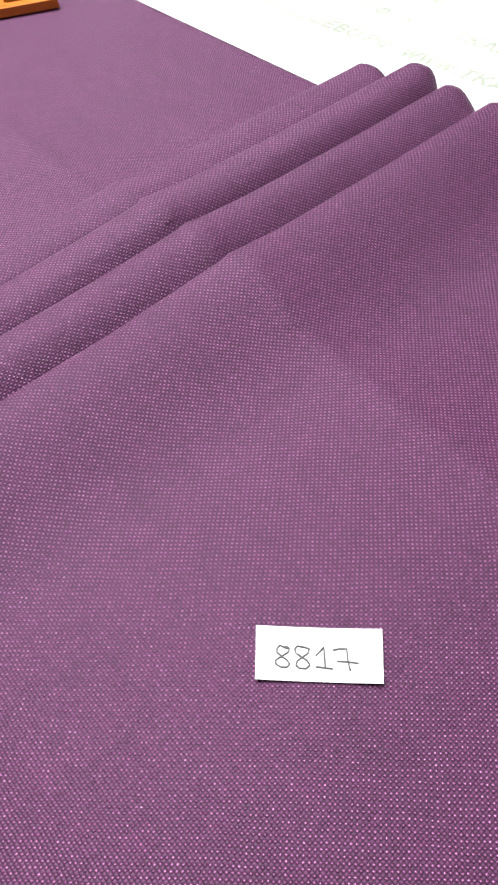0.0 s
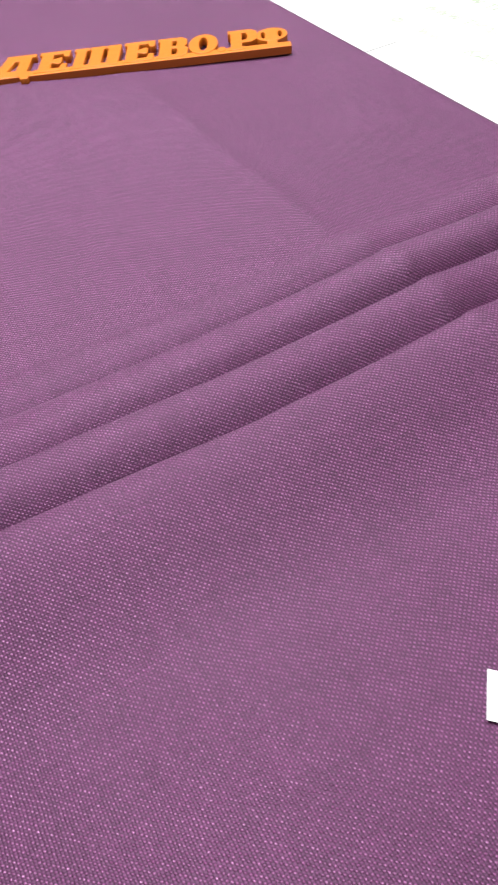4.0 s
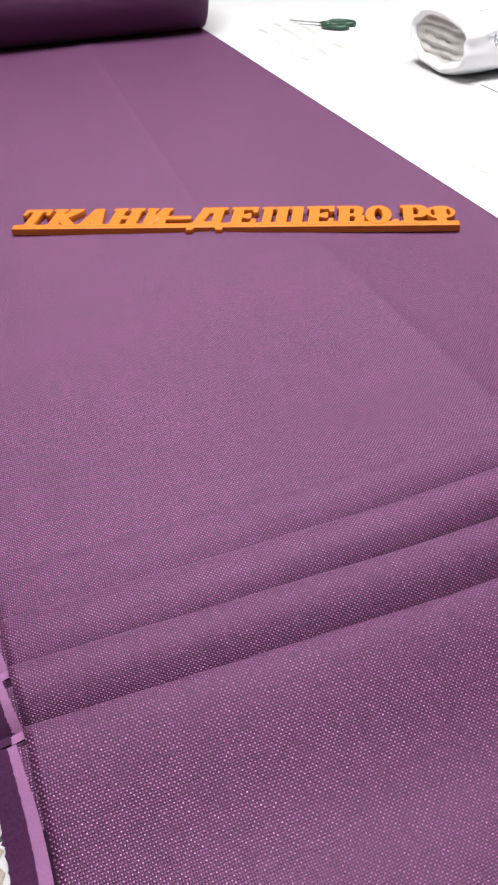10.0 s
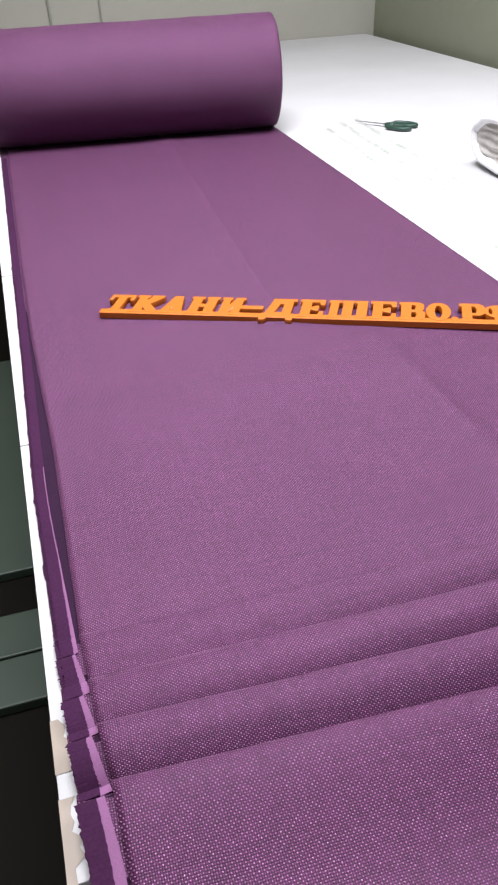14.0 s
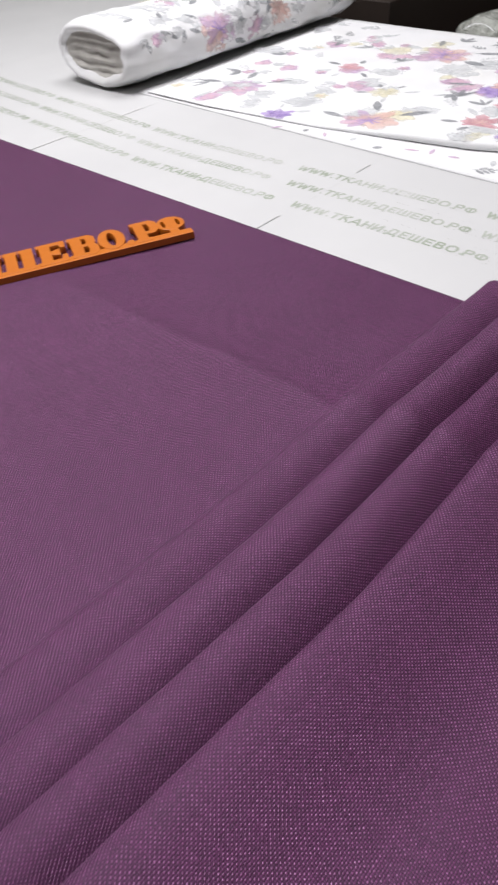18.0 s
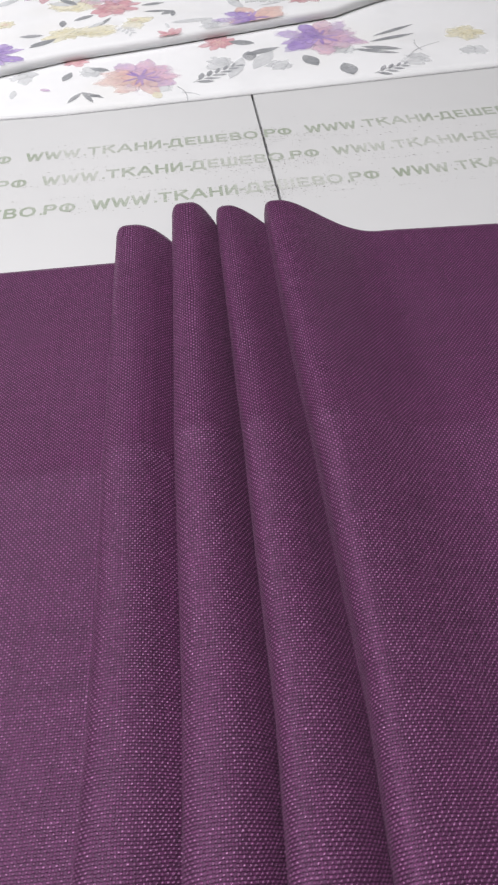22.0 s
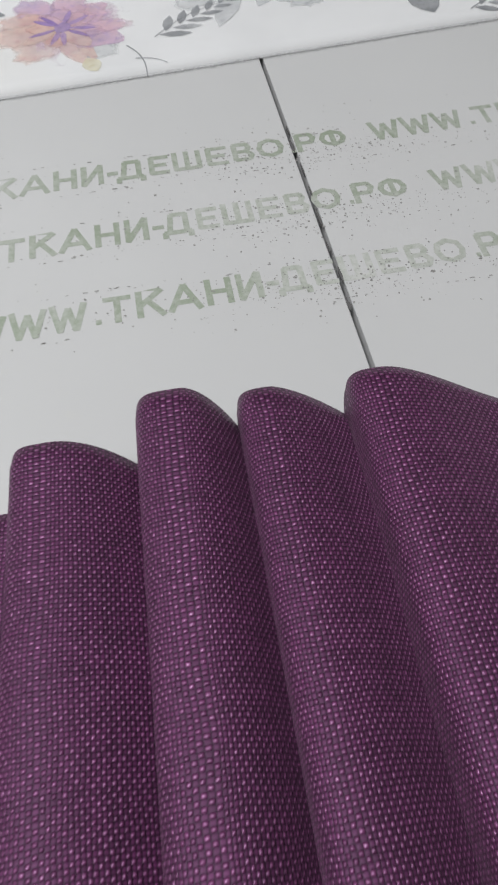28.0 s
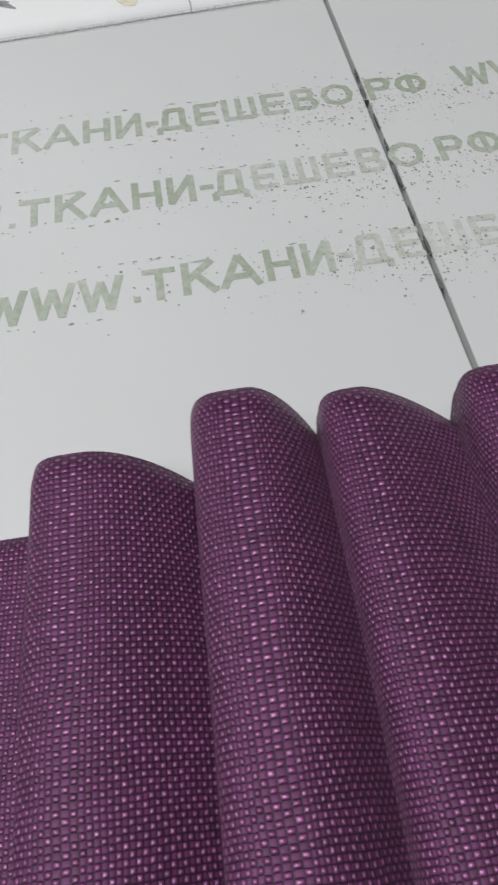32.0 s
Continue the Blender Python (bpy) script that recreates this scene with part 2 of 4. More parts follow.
def watercolour(name, a, b, c):
    """Watercolour print ink: pools and pale washes of three tints."""
    n = Nodes(name)
    p = n.coords("Object")
    g = n.noise(p, 38, 4, 0.6)
    f = n.noise(p, 190, 3, 0.6)
    r = n.add("NewGeometry").outputs["Random Per Island"]
    k = n.math("MULTIPLY_ADD", g, 0.9, n.math("MULTIPLY", r, 0.5))
    col = n.mix(n.ramp(k, (0.35, 0.0), (0.8, 1.0)), a, b)
    col = n.mix(n.ramp(f, (0.5, 0.0), (0.72, 0.7)), col, c)
    # the wash thins out towards a ragged rim; the UV map runs from 0 in the middle to 1 at the rim
    rim = n.add("SeparateXYZ")
    n.put(rim.inputs[0], n.coords("UV"))
    edge = n.math("MULTIPLY_ADD", n.noise(p, 90, 4, 0.65), 0.9, n.math("SUBTRACT", 0.62, rim.outputs[0]))
    wash = n.math("MULTIPLY", n.ramp(edge, (0.0, 0.0), (0.42, 1.0)), n.ramp(n.noise(p, 24, 3, 0.6), (0.30, 0.36), (0.66, 0.84)))
    return n.done(col, 0.8, None, Alpha=wash)


INK_PURPLE = watercolour("purple_ink", (0.30, 0.20, 0.52), (0.50, 0.38, 0.66), (0.22, 0.12, 0.42))
INK_MAUVE = watercolour("mauve_ink", (0.55, 0.42, 0.62), (0.72, 0.50, 0.58), (0.45, 0.32, 0.58))
INK_CORAL = watercolour("coral_ink", (0.74, 0.47, 0.42), (0.78, 0.60, 0.55), (0.64, 0.36, 0.36))
INK_RED = watercolour("rose_ink", (0.62, 0.30, 0.34), (0.72, 0.45, 0.48), (0.52, 0.20, 0.27))
INK_YELLOW = watercolour("ochre_ink", (0.74, 0.68, 0.46), (0.80, 0.77, 0.64), (0.64, 0.56, 0.32))
INK_LEAF = watercolour("grey_leaf_ink", (0.20, 0.21, 0.225), (0.33, 0.34, 0.36), (0.14, 0.15, 0.16))
INK_PALE = watercolour("pale_leaf_ink", (0.56, 0.57, 0.59), (0.68, 0.69, 0.70), (0.50, 0.51, 0.54))


def plastic_film():
    n = Nodes("cloudy_plastic_film")
    p = n.coords("Object")
    g = n.noise(p, 16, 5, 0.65)
    f = n.noise(p, 60, 4, 0.6)
    col = n.mix(n.ramp(g, (0.35, 0.0), (0.68, 1.0)), (0.22, 0.23, 0.20), (0.58, 0.59, 0.55))
    return n.done(col, 0.18, n.bump(n.math("ADD", g, n.math("MULTIPLY", f, 0.4)), 0.03, 1.0))


FILM = plastic_film()

# ---- mesh helpers ----


def part(name, bm, material, parent=None, label="", smooth=False):
    """Links a bmesh as ONE mesh object, under a thing or part where one is given."""
    me = bpy.data.meshes.new(name)
    bm.to_mesh(me)
    bm.free()
    for m in material if isinstance(material, (list, tuple)) else (material,):
        me.materials.append(m)
    if smooth:
        me.polygons.foreach_set("use_smooth", [True] * len(me.polygons))
    ob = new(name, me)
    ob.parent = parent
    if label:
        tagged(ob, label)
    return ob


def empty(name, at=(0, 0, 0)):
    ob = new(name)
    ob.empty_display_size = 0.05
    ob.matrix_world = pose(*at)
    return ob


def box(bm, x0, y0, z0, x1, y1, z1, bevel=0.0):
    made = bmesh.ops.create_cube(bm, size=1.0, matrix=Matrix.Translation(((x0 + x1) / 2, (y0 + y1) / 2, (z0 + z1) / 2)) @ Matrix.Diagonal((x1 - x0, y1 - y0, z1 - z0, 1)))
    if bevel:
        edges = {e for v in made["verts"] for e in v.link_edges}
        bmesh.ops.bevel(bm, geom=list(edges), offset=bevel, segments=2, profile=0.5, affect="EDGES")
    return bm


def grid_mesh(name, rows, material, parent=None, label="", uv=None, thick=0.0):
    """A sheet from rows of points, smooth-shaded; uv: rows of pairs in metres."""
    ny, nx = len(rows), len(rows[0])
    me = bpy.data.meshes.new(name)
    verts = [p for r in rows for p in r]
    faces = [(j * nx + i, (j + 1) * nx + i, (j + 1) * nx + i + 1, j * nx + i + 1) for j in range(ny - 1) for i in range(nx - 1)]
    me.from_pydata(verts, [], faces)
    if uv is not None:
        layer = me.uv_layers.new(name="UVMap")
        flat = np.array([q for r in uv for q in r], dtype=np.float32)
        idx = np.empty(len(me.loops), dtype=np.int32)
        me.loops.foreach_get("vertex_index", idx)
        layer.data.foreach_set("uv", flat[idx].ravel())
    me.materials.append(material)
    me.polygons.foreach_set("use_smooth", [True] * len(me.polygons))
    ob = new(name, me)
    ob.parent = parent
    if thick:
        mod = ob.modifiers.new("thickness", "SOLIDIFY")
        mod.thickness, mod.offset = thick, -1
    if label:
        tagged(ob, label)
    return ob


def tube(bm, points, radius, sides=8, closed=False):
    """A round bar along points."""
    pts = [Vector(p) for p in points]
    rings = []
    n = len(pts)
    for i, p in enumerate(pts):
        a = pts[(i - 1) % n] if closed or i else p
        b = pts[(i + 1) % n] if closed or i < n - 1 else p
        d = (b - a).normalized()
        up = Vector((0, 0, 1)) if abs(d.z) < 0.9 else Vector((1, 0, 0))
        s = d.cross(up).normalized()
        w = s.cross(d)
        r = radius[i] if isinstance(radius, (list, tuple)) else radius
        rings.append([bm.verts.new(p + r * (math.cos(k * 2 * math.pi / sides) * s + math.sin(k * 2 * math.pi / sides) * w)) for k in range(sides)])
    for i in range(n if closed else n - 1):
        a, b = rings[i], rings[(i + 1) % n]
        for k in range(sides):
            bm.faces.new((a[k], a[(k + 1) % sides], b[(k + 1) % sides], b[k]))
    if not closed:
        bm.faces.new(rings[0][::-1])
        bm.faces.new(rings[-1])
    return bm


def lerp(a, b, t):
    return a + (b - a) * t


def along(value, table):
    """Piecewise-linear look-up in a table of (key, value) rows with rising keys."""
    return float(np.interp(value, [k for k, _ in table], [v for _, v in table]))


# ---- room ----
tagged(part("floor", box(bmesh.new(), -2.6, -3.2, FLOOR_Z - 0.1, 3.2, 3.4, FLOOR_Z), FLOOR_DARK), "dark brown floor beside the cutting table", "floor", kind="structure")
tagged(part("ceiling", box(bmesh.new(), -2.6, -3.2, CEIL_Z, 3.2, 3.4, CEIL_Z + 0.1), CEILING_PAINT), "plain white painted ceiling of the room", "ceiling", kind="structure")
tagged(part("wall_north", box(bmesh.new(), -2.6, 3.24, FLOOR_Z, 1.54, 3.4, CEIL_Z), WALL_PALE), "pale cream painted wall behind the table end", "wall", kind="structure")
tagged(part("wall_east", box(bmesh.new(), 1.54, 1.72, FLOOR_Z, 1.66, 3.4, CEIL_Z), WALL_GREEN), "grey-green painted wall beside the table", "wall", kind="structure")
tagged(part("wall_recess", box(bmesh.new(), 3.0, -3.2, FLOOR_Z, 3.2, 3.4, CEIL_Z), DARK_WOOD), "dark brown wall at the back of the storage recess", "wall", kind="structure")
tagged(part("wall_south", box(bmesh.new(), -2.6, -3.4, FLOOR_Z, 3.2, -3.2, CEIL_Z), WALL_PALE), "pale cream painted wall of the room", "wall", kind="structure")
tagged(part("wall_west", box(bmesh.new(), -2.8, -3.4, FLOOR_Z, -2.6, 3.4, CEIL_Z), WALL_PALE), "pale cream painted wall of the room", "wall", kind="structure")

# ---- cutting table ----
SEAMS = (-1.13, -0.574, -0.049, 0.512, 1.08, 1.64, 2.2, 2.76)
X_EAST = 1.492


def x_west(y):
    return -0.4265 - 0.0323 * y


table = tagged(empty("cutting_table", (0.5, 0.9, FLOOR_Z)), "long white laminated cutting table with worn printed lettering", "table")
SHIFT = -Vector((0.5, 0.9, FLOOR_Z))


def local(bm):
    """From room to table coordinates."""
    bmesh.ops.translate(bm, vec=SHIFT, verts=bm.verts)
    return bm


edges_y = (-1.9, *SEAMS, 3.235)
for a, b in zip(edges_y, edges_y[1:]):
    WIDE = (-0.574, 0.512)
    y0, y1 = a + (0.0014 if a in WIDE else 0.0009), b - (0.0014 if b in WIDE else 0.0009)
    bm = bmesh.new()
    made = box(bm, 0, y0, -0.022, X_EAST, y1, 0.0, 0.0)
    for v in bm.verts:
        if v.co.x < 0.1:
            v.co.x = x_west(v.co.y)
    bmesh.ops.bevel(bm, geom=bm.edges[:], offset=0.0004, segments=1, affect="EDGES")
    part("board", local(bm), LAMINATE, table)
bm = bmesh.new()
box(bm, -0.33, -1.88, -0.10, X_EAST - 0.02, 3.22, -0.0225)
part("underframe", local(bm), SEAM, table, "dark board seen in the joints")
for x in (-0.25, 1.38):
    for y in (-1.75, 0.7, 3.1):
        bm = bmesh.new()
        box(bm, x - 0.03, y - 0.03, FLOOR_Z, x + 0.03, y + 0.03, -0.1005, 0.003)
        part("leg", local(bm), DARK_WOOD, table)

for y, x0, x1 in ((-0.049, 0.432, 0.628), (-0.049, 0.668, X_EAST - 0.002), (0.512, 0.475, 0.60), (0.512, 0.66, X_EAST - 0.002), (1.08, 0.40, X_EAST - 0.002), (1.64, 0.40, X_EAST - 0.002), (2.2, 0.40, X_EAST - 0.002)):
    part("joint_filler", local(box(bmesh.new(), x0, y - 0.0014, -0.004, x1, y + 0.0014, 0.0001)), LAMINATE, table, "white filler pressed into the joint")

# plain stroke shapes for the faded stencil: each a list of strokes in a unit box, and its step along the row in metres
ZIGZAG = (((0, 1), (0.25, 0), (0.5, 0.85), (0.75, 0), (1, 1)),)
BRACKET = (((0.95, 0.92), (0.1, 0.92), (0.1, 0.08), (0.95, 0.08)), ((0.1, 0.5), (0.82, 0.5)))
POINT = (((0.35, 0.1), (0.65, 0.1)),)
STENCIL = (
    (ZIGZAG, 0.0215), (ZIGZAG, 0.0215), (ZIGZAG, 0.0215), (POINT, 0.0065),
    ((((0, 0.92), (1, 0.92)), ((0.5, 0.92), (0.5, 0))), 0.0175),
    ((((0.1, 0), (0.1, 1)), ((0.95, 1), (0.1, 0.42)), ((0.42, 0.62), (0.98, 0))), 0.0180),
    ((((0, 0), (0.5, 1), (1, 0)), ((0.18, 0.32), (0.82, 0.32))), 0.0200),
    ((((0.1, 0), (0.1, 1)), ((0.9, 0), (0.9, 1)), ((0.1, 0.5), (0.9, 0.5))), 0.0175),
    ((((0.1, 1), (0.1, 0), (0.9, 1), (0.9, 0)),), 0.0165),
    ((((0.0, 0.42), (1.0, 0.42)),), 0.0060),
    ((((0.04, -0.14), (0.04, 0.08), (0.96, 0.08), (0.96, -0.14)), ((0.2, 0.08), (0.3, 0.92), (0.82, 0.92), (0.82, 0.08))), 0.0205),
    (BRACKET, 0.0155),
    ((((0.06, 1), (0.06, 0.08), (0.94, 0.08), (0.94, 1)), ((0.5, 0.08), (0.5, 1))), 0.0215),
    (BRACKET, 0.0170),
    ((((0.1, 0.08), (0.1, 0.92), (0.72, 0.92), (0.82, 0.74), (0.68, 0.52), (0.1, 0.52)), ((0.68, 0.52), (0.92, 0.30), (0.78, 0.08), (0.1, 0.08))), 0.0165),
    ((((0.5, 0.06), (0.16, 0.2), (0.06, 0.5), (0.16, 0.8), (0.5, 0.94), (0.84, 0.8), (0.94, 0.5), (0.84, 0.2), (0.5, 0.06)),), 0.0205),
    (POINT, 0.0050),
    ((((0.1, 0), (0.1, 0.92), (0.75, 0.92), (0.9, 0.7), (0.75, 0.46), (0.1, 0.46)),), 0.0165),
    ((((0.5, 0.12), (0.16, 0.25), (0.05, 0.5), (0.16, 0.75), (0.5, 0.88), (0.84, 0.75), (0.95, 0.5), (0.84, 0.25), (0.5, 0.12)), ((0.5, 0.12), (0.5, 0.88))), 0.0200),
)
CAP, PERIOD = 0.0190, 0.3345


def print_mark(bm, shape, x_base, y, w):
    """One printed mark: strokes read towards -y, upright towards +x, as thin paint on the board; its strokes are joined."""
    done = []
    for line in shape:
        last, fresh = None, []
        for (ax, ay), (bx, by) in zip(line, line[1:]):
            a = Vector((x_base + ay * CAP, y - ax * w, 0))
            b = Vector((x_base + by * CAP, y - bx * w, 0))
            d = (b - a).normalized()
            s = Vector((-d.y, d.x, 0)) * (0.0017 + 0.0002 * random.random())
            a, b = a - d * 0.0006, b + d * 0.0006
            z = 0.00012 + 0.00003 * random.random()
            q = [bm.verts.new(p + Vector((0, 0, z))) for p in (a - s, b - s, b + s, a + s)]
            bm.faces.new(q)
            if last:
                bm.faces.new((last[1], last[2], q[0]))
            elif done:
                bm.faces.new((q[0], q[3], min(done, key=lambda v: (v.co - q[0].co).length)))
            last = q
            fresh += q
        done += fresh


far_marks = bmesh.new()
for x_first, y_first in ((0.5990, -0.2935), (0.5410, -0.3165), (0.4815, -0.3735)):
    for k in range(-3, 6):
        y = y_first + PERIOD * k + (0.02 if k > 1 else 0)
        if y > 1.62:
            continue
        for shape, step in STENCIL:
            # the rows run a little askew to the board's edge
            x_base = x_first - 0.043 * (min(y, 0.3) - y_first) + 0.055 * (max(y, 0.3) - 0.3)
            w = step * (0.80 if step > 0.01 else 0.95)
            if -1 <= k <= 1:
                bm = bmesh.new()
                print_mark(bm, shape, x_base, y, w)
                part("printed_mark", local(bm), PRINT, table)
            else:
                print_mark(far_marks, shape, x_base, y, w)
            y -= step
tagged(part("printed_lettering", local(far_marks), PRINT, table, "faded grey-green stencilled marks"), kind="stuff")

# chips of worn paint round the open joint
bm = bmesh.new()
for i in range(2200):
    sy = random.gauss(0, 0.05) if i < 1500 else random.uniform(-0.32, 0.28)
    x = random.choice((0.497, 0.555, 0.614)) + random.gauss(-0.006, 0.009) if random.random() < 0.85 else random.uniform(0.46, 0.66)
    r = abs(random.gauss(0, 0.00032)) + 0.00013
    a0 = random.uniform(0, 6.28)
    ring = [bm.verts.new((x + r * random.uniform(0.5, 1.4) * math.cos(a0 + j * 1.257), -0.574 + sy + r * random.uniform(0.5, 1.3) * math.sin(a0 + j * 1.257), 0.0002 + 0.00002 * random.random())) for j in range(5)]
    bm.faces.new(ring)
# rubbed edges of the stencil rows
for x_line in (0.4775, 0.5095, 0.5390, 0.5700, 0.5980, 0.6290):
    for i in range(90):
        x, y = x_line + random.gauss(0, 0.0008), random.uniform(-0.95, -0.15)
        r = random.uniform(0.0001, 0.00035)
        ln = random.uniform(1, 5)
        bm.faces.new([bm.verts.new((x + dx * r, y + dy * r * ln, 0.00021)) for dx, dy in ((-1, -1), (1, -0.8), (1, 1), (-1, 0.9))])
tagged(part("paint_chips", bm, CHIP), "dark specks of chipped paint round the joint", "paint chips", kind="stuff")

# dark slivers of torn filler standing in the open joint
for i in range(8):
    y0, x0 = -0.574 + random.uniform(-0.0010, 0.0010), 0.47 + i * 0.023 + random.uniform(-0.004, 0.004)
    bm = bmesh.new()
    ln, w = random.uniform(0.006, 0.016), random.uniform(0.0005, 0.0012)
    ring_v = [bm.verts.new((x0 + a * ln, y0 + b * w, z)) for z in (-0.001, 0.0004) for a, b in ((0, -0.3), (0.4, -1), (1, -0.2), (0.7, 0.8), (0.2, 0.6))]
    bm.faces.new(ring_v[5:])
    bm.faces.new(ring_v[:5][::-1])
    for k in range(5):
        bm.faces.new((ring_v[k], ring_v[(k + 1) % 5], ring_v[5 + (k + 1) % 5], ring_v[5 + k]))
    part("joint_sliver", local(bm), SEAM, table, "dark sliver of torn filler")

# brown packing tape torn along the table's edge
bm = bmesh.new()
y = -0.44
for a, b in ((-0.445, -0.492), (-0.512, -0.60), (-0.61, -0.82)):
    n = 14
    top, low = [], []
    for i in range(n + 1):
        yy = lerp(a, b, i / n)
        top.append(bm.verts.new((x_west(yy) + 0.010 + random.uniform(-0.004, 0.004), yy, 0.0006)))
        low.append(bm.verts.new((x_west(yy) - 0.0006, yy, 0.0006)))
    side = [bm.verts.new((v.co.x - 0.0004, v.co.y, -0.018)) for v in low]
    for i in range(n):
        bm.faces.new((top[i], top[i + 1], low[i + 1], low[i]))
        bm.faces.new((low[i], low[i + 1], side[i + 1], side[i]))
part("tape", local(bm), TAPE, table, "torn tan packing tape along the edge")

# ---- purple fabric ----
bolt = tagged(empty("fabric_bolt", (0, 1.45, 0.0)), "bolt of purple woven fabric, partly unrolled and pleated on the table", "fabric bolt")
BOLT = Vector((0, 1.45, 0.0))

CREST_Y = ((-0.392, -0.408, -0.422), (-0.440, -0.460, -0.478), (-0.484, -0.505, -0.514), (-0.533, -0.555, -0.561))
CREST_Z = ((0.0120, 0.0375), (0.0200, 0.0525), (0.0310, 0.0470), (0.0320, 0.0480))
VALLEY_Z = ((0.0050, 0.0045), (0.0085, 0.0170), (0.0100, 0.0265), (0.0110, 0.0265))
ROUND_Y = ((0.022, 0.0180), (0.016, 0.0195), (0.011, 0.0135), (0.011, 0.0145))
SQUARE = (0.42, 0.36, 0.5, 0.5)
UNDERCUT = ((5, 10, 0), (15, 40, 0), (40, 58, 34), (40, 58, 34))
LEFT_EDGE = ((-1.40, -0.365), (-0.60, -0.366), (-0.52, -0.369), (-0.47, -0.375), (-0.374, -0.381), (-0.08, -0.386), (0.23, -0.400), (0.62, -0.409), (1.5, -0.420))
UNDER_EDGE = ((-1.40, -0.387), (-0.576, -0.3915), (-0.37, -0.4035), (-0.15, -0.413), (0.164, -0.417), (0.619, -0.425), (1.5, -0.440))
NX = 132


def section(t):
    """Profile of the upper layer at the fraction t across the cloth: a list of (y, z), from the roll towards -y.
    Each pleat is a soft roll: an undercut face towards the roll, a round top, and a long back that sinks to the next one."""
    ys = [float(np.interp(t, (0.0, 0.4, 1.0), c)) + 0.002 * math.sin(t * 9 + 2 * k) * t * (1 - t) for k, c in enumerate(CREST_Y)]
    zs = [lerp(a, b, t ** 0.9) for a, b in CREST_Z]
    vs = [lerp(a, b, t ** 0.9) * (1 - 0.62 * math.sin(math.pi * t)) for a, b in VALLEY_Z]
    rs = [lerp(a, b, min(1, t * 1.5)) for a, b in ROUND_Y]
    lo = [radians(float(np.interp(t, (0, 0.25, 0.92, 1), (a, m, m, b)))) for a, m, b in UNDERCUT]
    out = []
    base = 0.0045
    foot = []
    for k in range(4):
        b = (zs[k] - vs[k]) / (1 + math.sin(lo[k]) ** 0.8)
        yc = ys[k]
        foot.append((yc + rs[k] * math.cos(lo[k]) ** 0.8, yc, b))
    y0 = foot[0][0] + 0.06
    for i in range(190):
        out.append((lerp(1.53, y0, i / 190), base))
    for i in range(30):
        f = i / 30
        out.append((lerp(y0, foot[0][0], f), lerp(base, vs[0], f * f)))
    for k in range(4):
        yf, yc, b = foot[k]
        n = 30
        for i in range(n):
            a = lerp(-lo[k], math.pi / 2, i / n)
            e = lerp(0.85, SQUARE[k], t * t)
            c, d = max(0.0, math.cos(a)) ** e, math.sin(a)
            d = math.copysign(abs(d) ** e, d)
            out.append((yc + rs[k] * c, zs[k] - b + b * d))
        if k < 3:
            y1, z1, n, p = foot[k + 1][0], vs[k + 1], 44, (lerp(1.8, 1.9, t), lerp(2.6, 1.8, t), lerp(2.5, 1.4, t))[k]
        else:
            y1, z1, n, p = -0.660, lerp(0.0065, 0.0125, t), 60, 0
        for i in range(n):
            f = i / n
            g = f ** p if p else 0.5 - 0.5 * math.cos(math.pi * f ** 0.8)
            out.append((lerp(yc, y1, f), lerp(zs[k], z1, g)))
    for i in range(1, 130):
        f = i / 129
        swell = 0.007 * math.exp(-((f - 0.22) / 0.16) ** 2) * (1 - t * 0.6)
        out.append((lerp(-0.662, -1.36, f), lerp(lerp(0.0065, 0.0125, t), base, min(1, f * 4)) + swell))
    p = np.array(out)
    for _ in range(2):
        q = p.copy()
        q[1:-1] = 0.25 * p[:-2] + 0.5 * p[1:-1] + 0.25 * p[2:]
        p = q
    return p


def x_right(y, z):
    """The folded edge, pushed out where the pleats stand up."""
    return 0.3775 + max(0.0, min(1.5, (z - 0.008) / 0.03)) * 0.0105


def crease(x, y):
    """Old fold lines pressed into the cloth: low ridges along it."""
    c1 = 0.098 - 0.01 * math.sin(y * 3)
    c2 = -0.01 + 0.045 * (y - 0.4)
    s1 = 1 / (1 + math.exp((y - 0.02) * 18))
    s2 = 1 - 1 / (1 + math.exp((y - 0.10) * 18))
    r = 0.0
    for c, s, w in ((c1, s1, 0.10), (c2, s2, 0.10)):
        d = x - c
        if d > 0:
            r += 0.0096 * s * math.exp(-d / 0.060)
        else:
            r += 0.0080 * s * math.exp(d / w)
    return r


rows_xyz, uvs = [], []
cols = []
for i in range(NX):
    t = i / (NX - 1)
    # denser towards the folded edge
    t = t + 0.02 * math.sin(math.pi * 2 * t) / 2
    cols.append((t, section(t)))
NY = len(cols[0][1])
mid = cols[NX // 2][1]
arc = np.r_[0, np.cumsum(np.hypot(*np.diff(mid, axis=0).T))]
for j in range(NY):
    row, uvr = [], []
    for t, prof in cols:
        y, z = prof[j]
        xr = x_right(y, z)
        xl = along(y, LEFT_EDGE)
        x = lerp(xl, xr, t)
        w = noise.noise(Vector((x * 5, y * 4, 0.3))) * 0.0012 + noise.noise(Vector((x * 14, y * 9, 4.3))) * 0.0005
        fade = min(1.0, (1 - t) / 0.03) * min(1.0, max(0.0, (1.40 - y) / 0.1))
        z2 = z + (w + crease(x, y)) * min(1.0, fade + 0.15)
        # the folded edge turns under
        r = 0.0028
        d = (1 - t) * (xr - xl)
        drop = 0.0
        if d < r:
            drop = r - math.sqrt(max(0.0, r * r - (r - d) ** 2))
        row.append((x - BOLT.x, y - BOLT.y, z2 - drop * 0.85))
        uvr.append((x, arc[j]))
    rows_xyz.append(row)
    uvs.append(uvr)
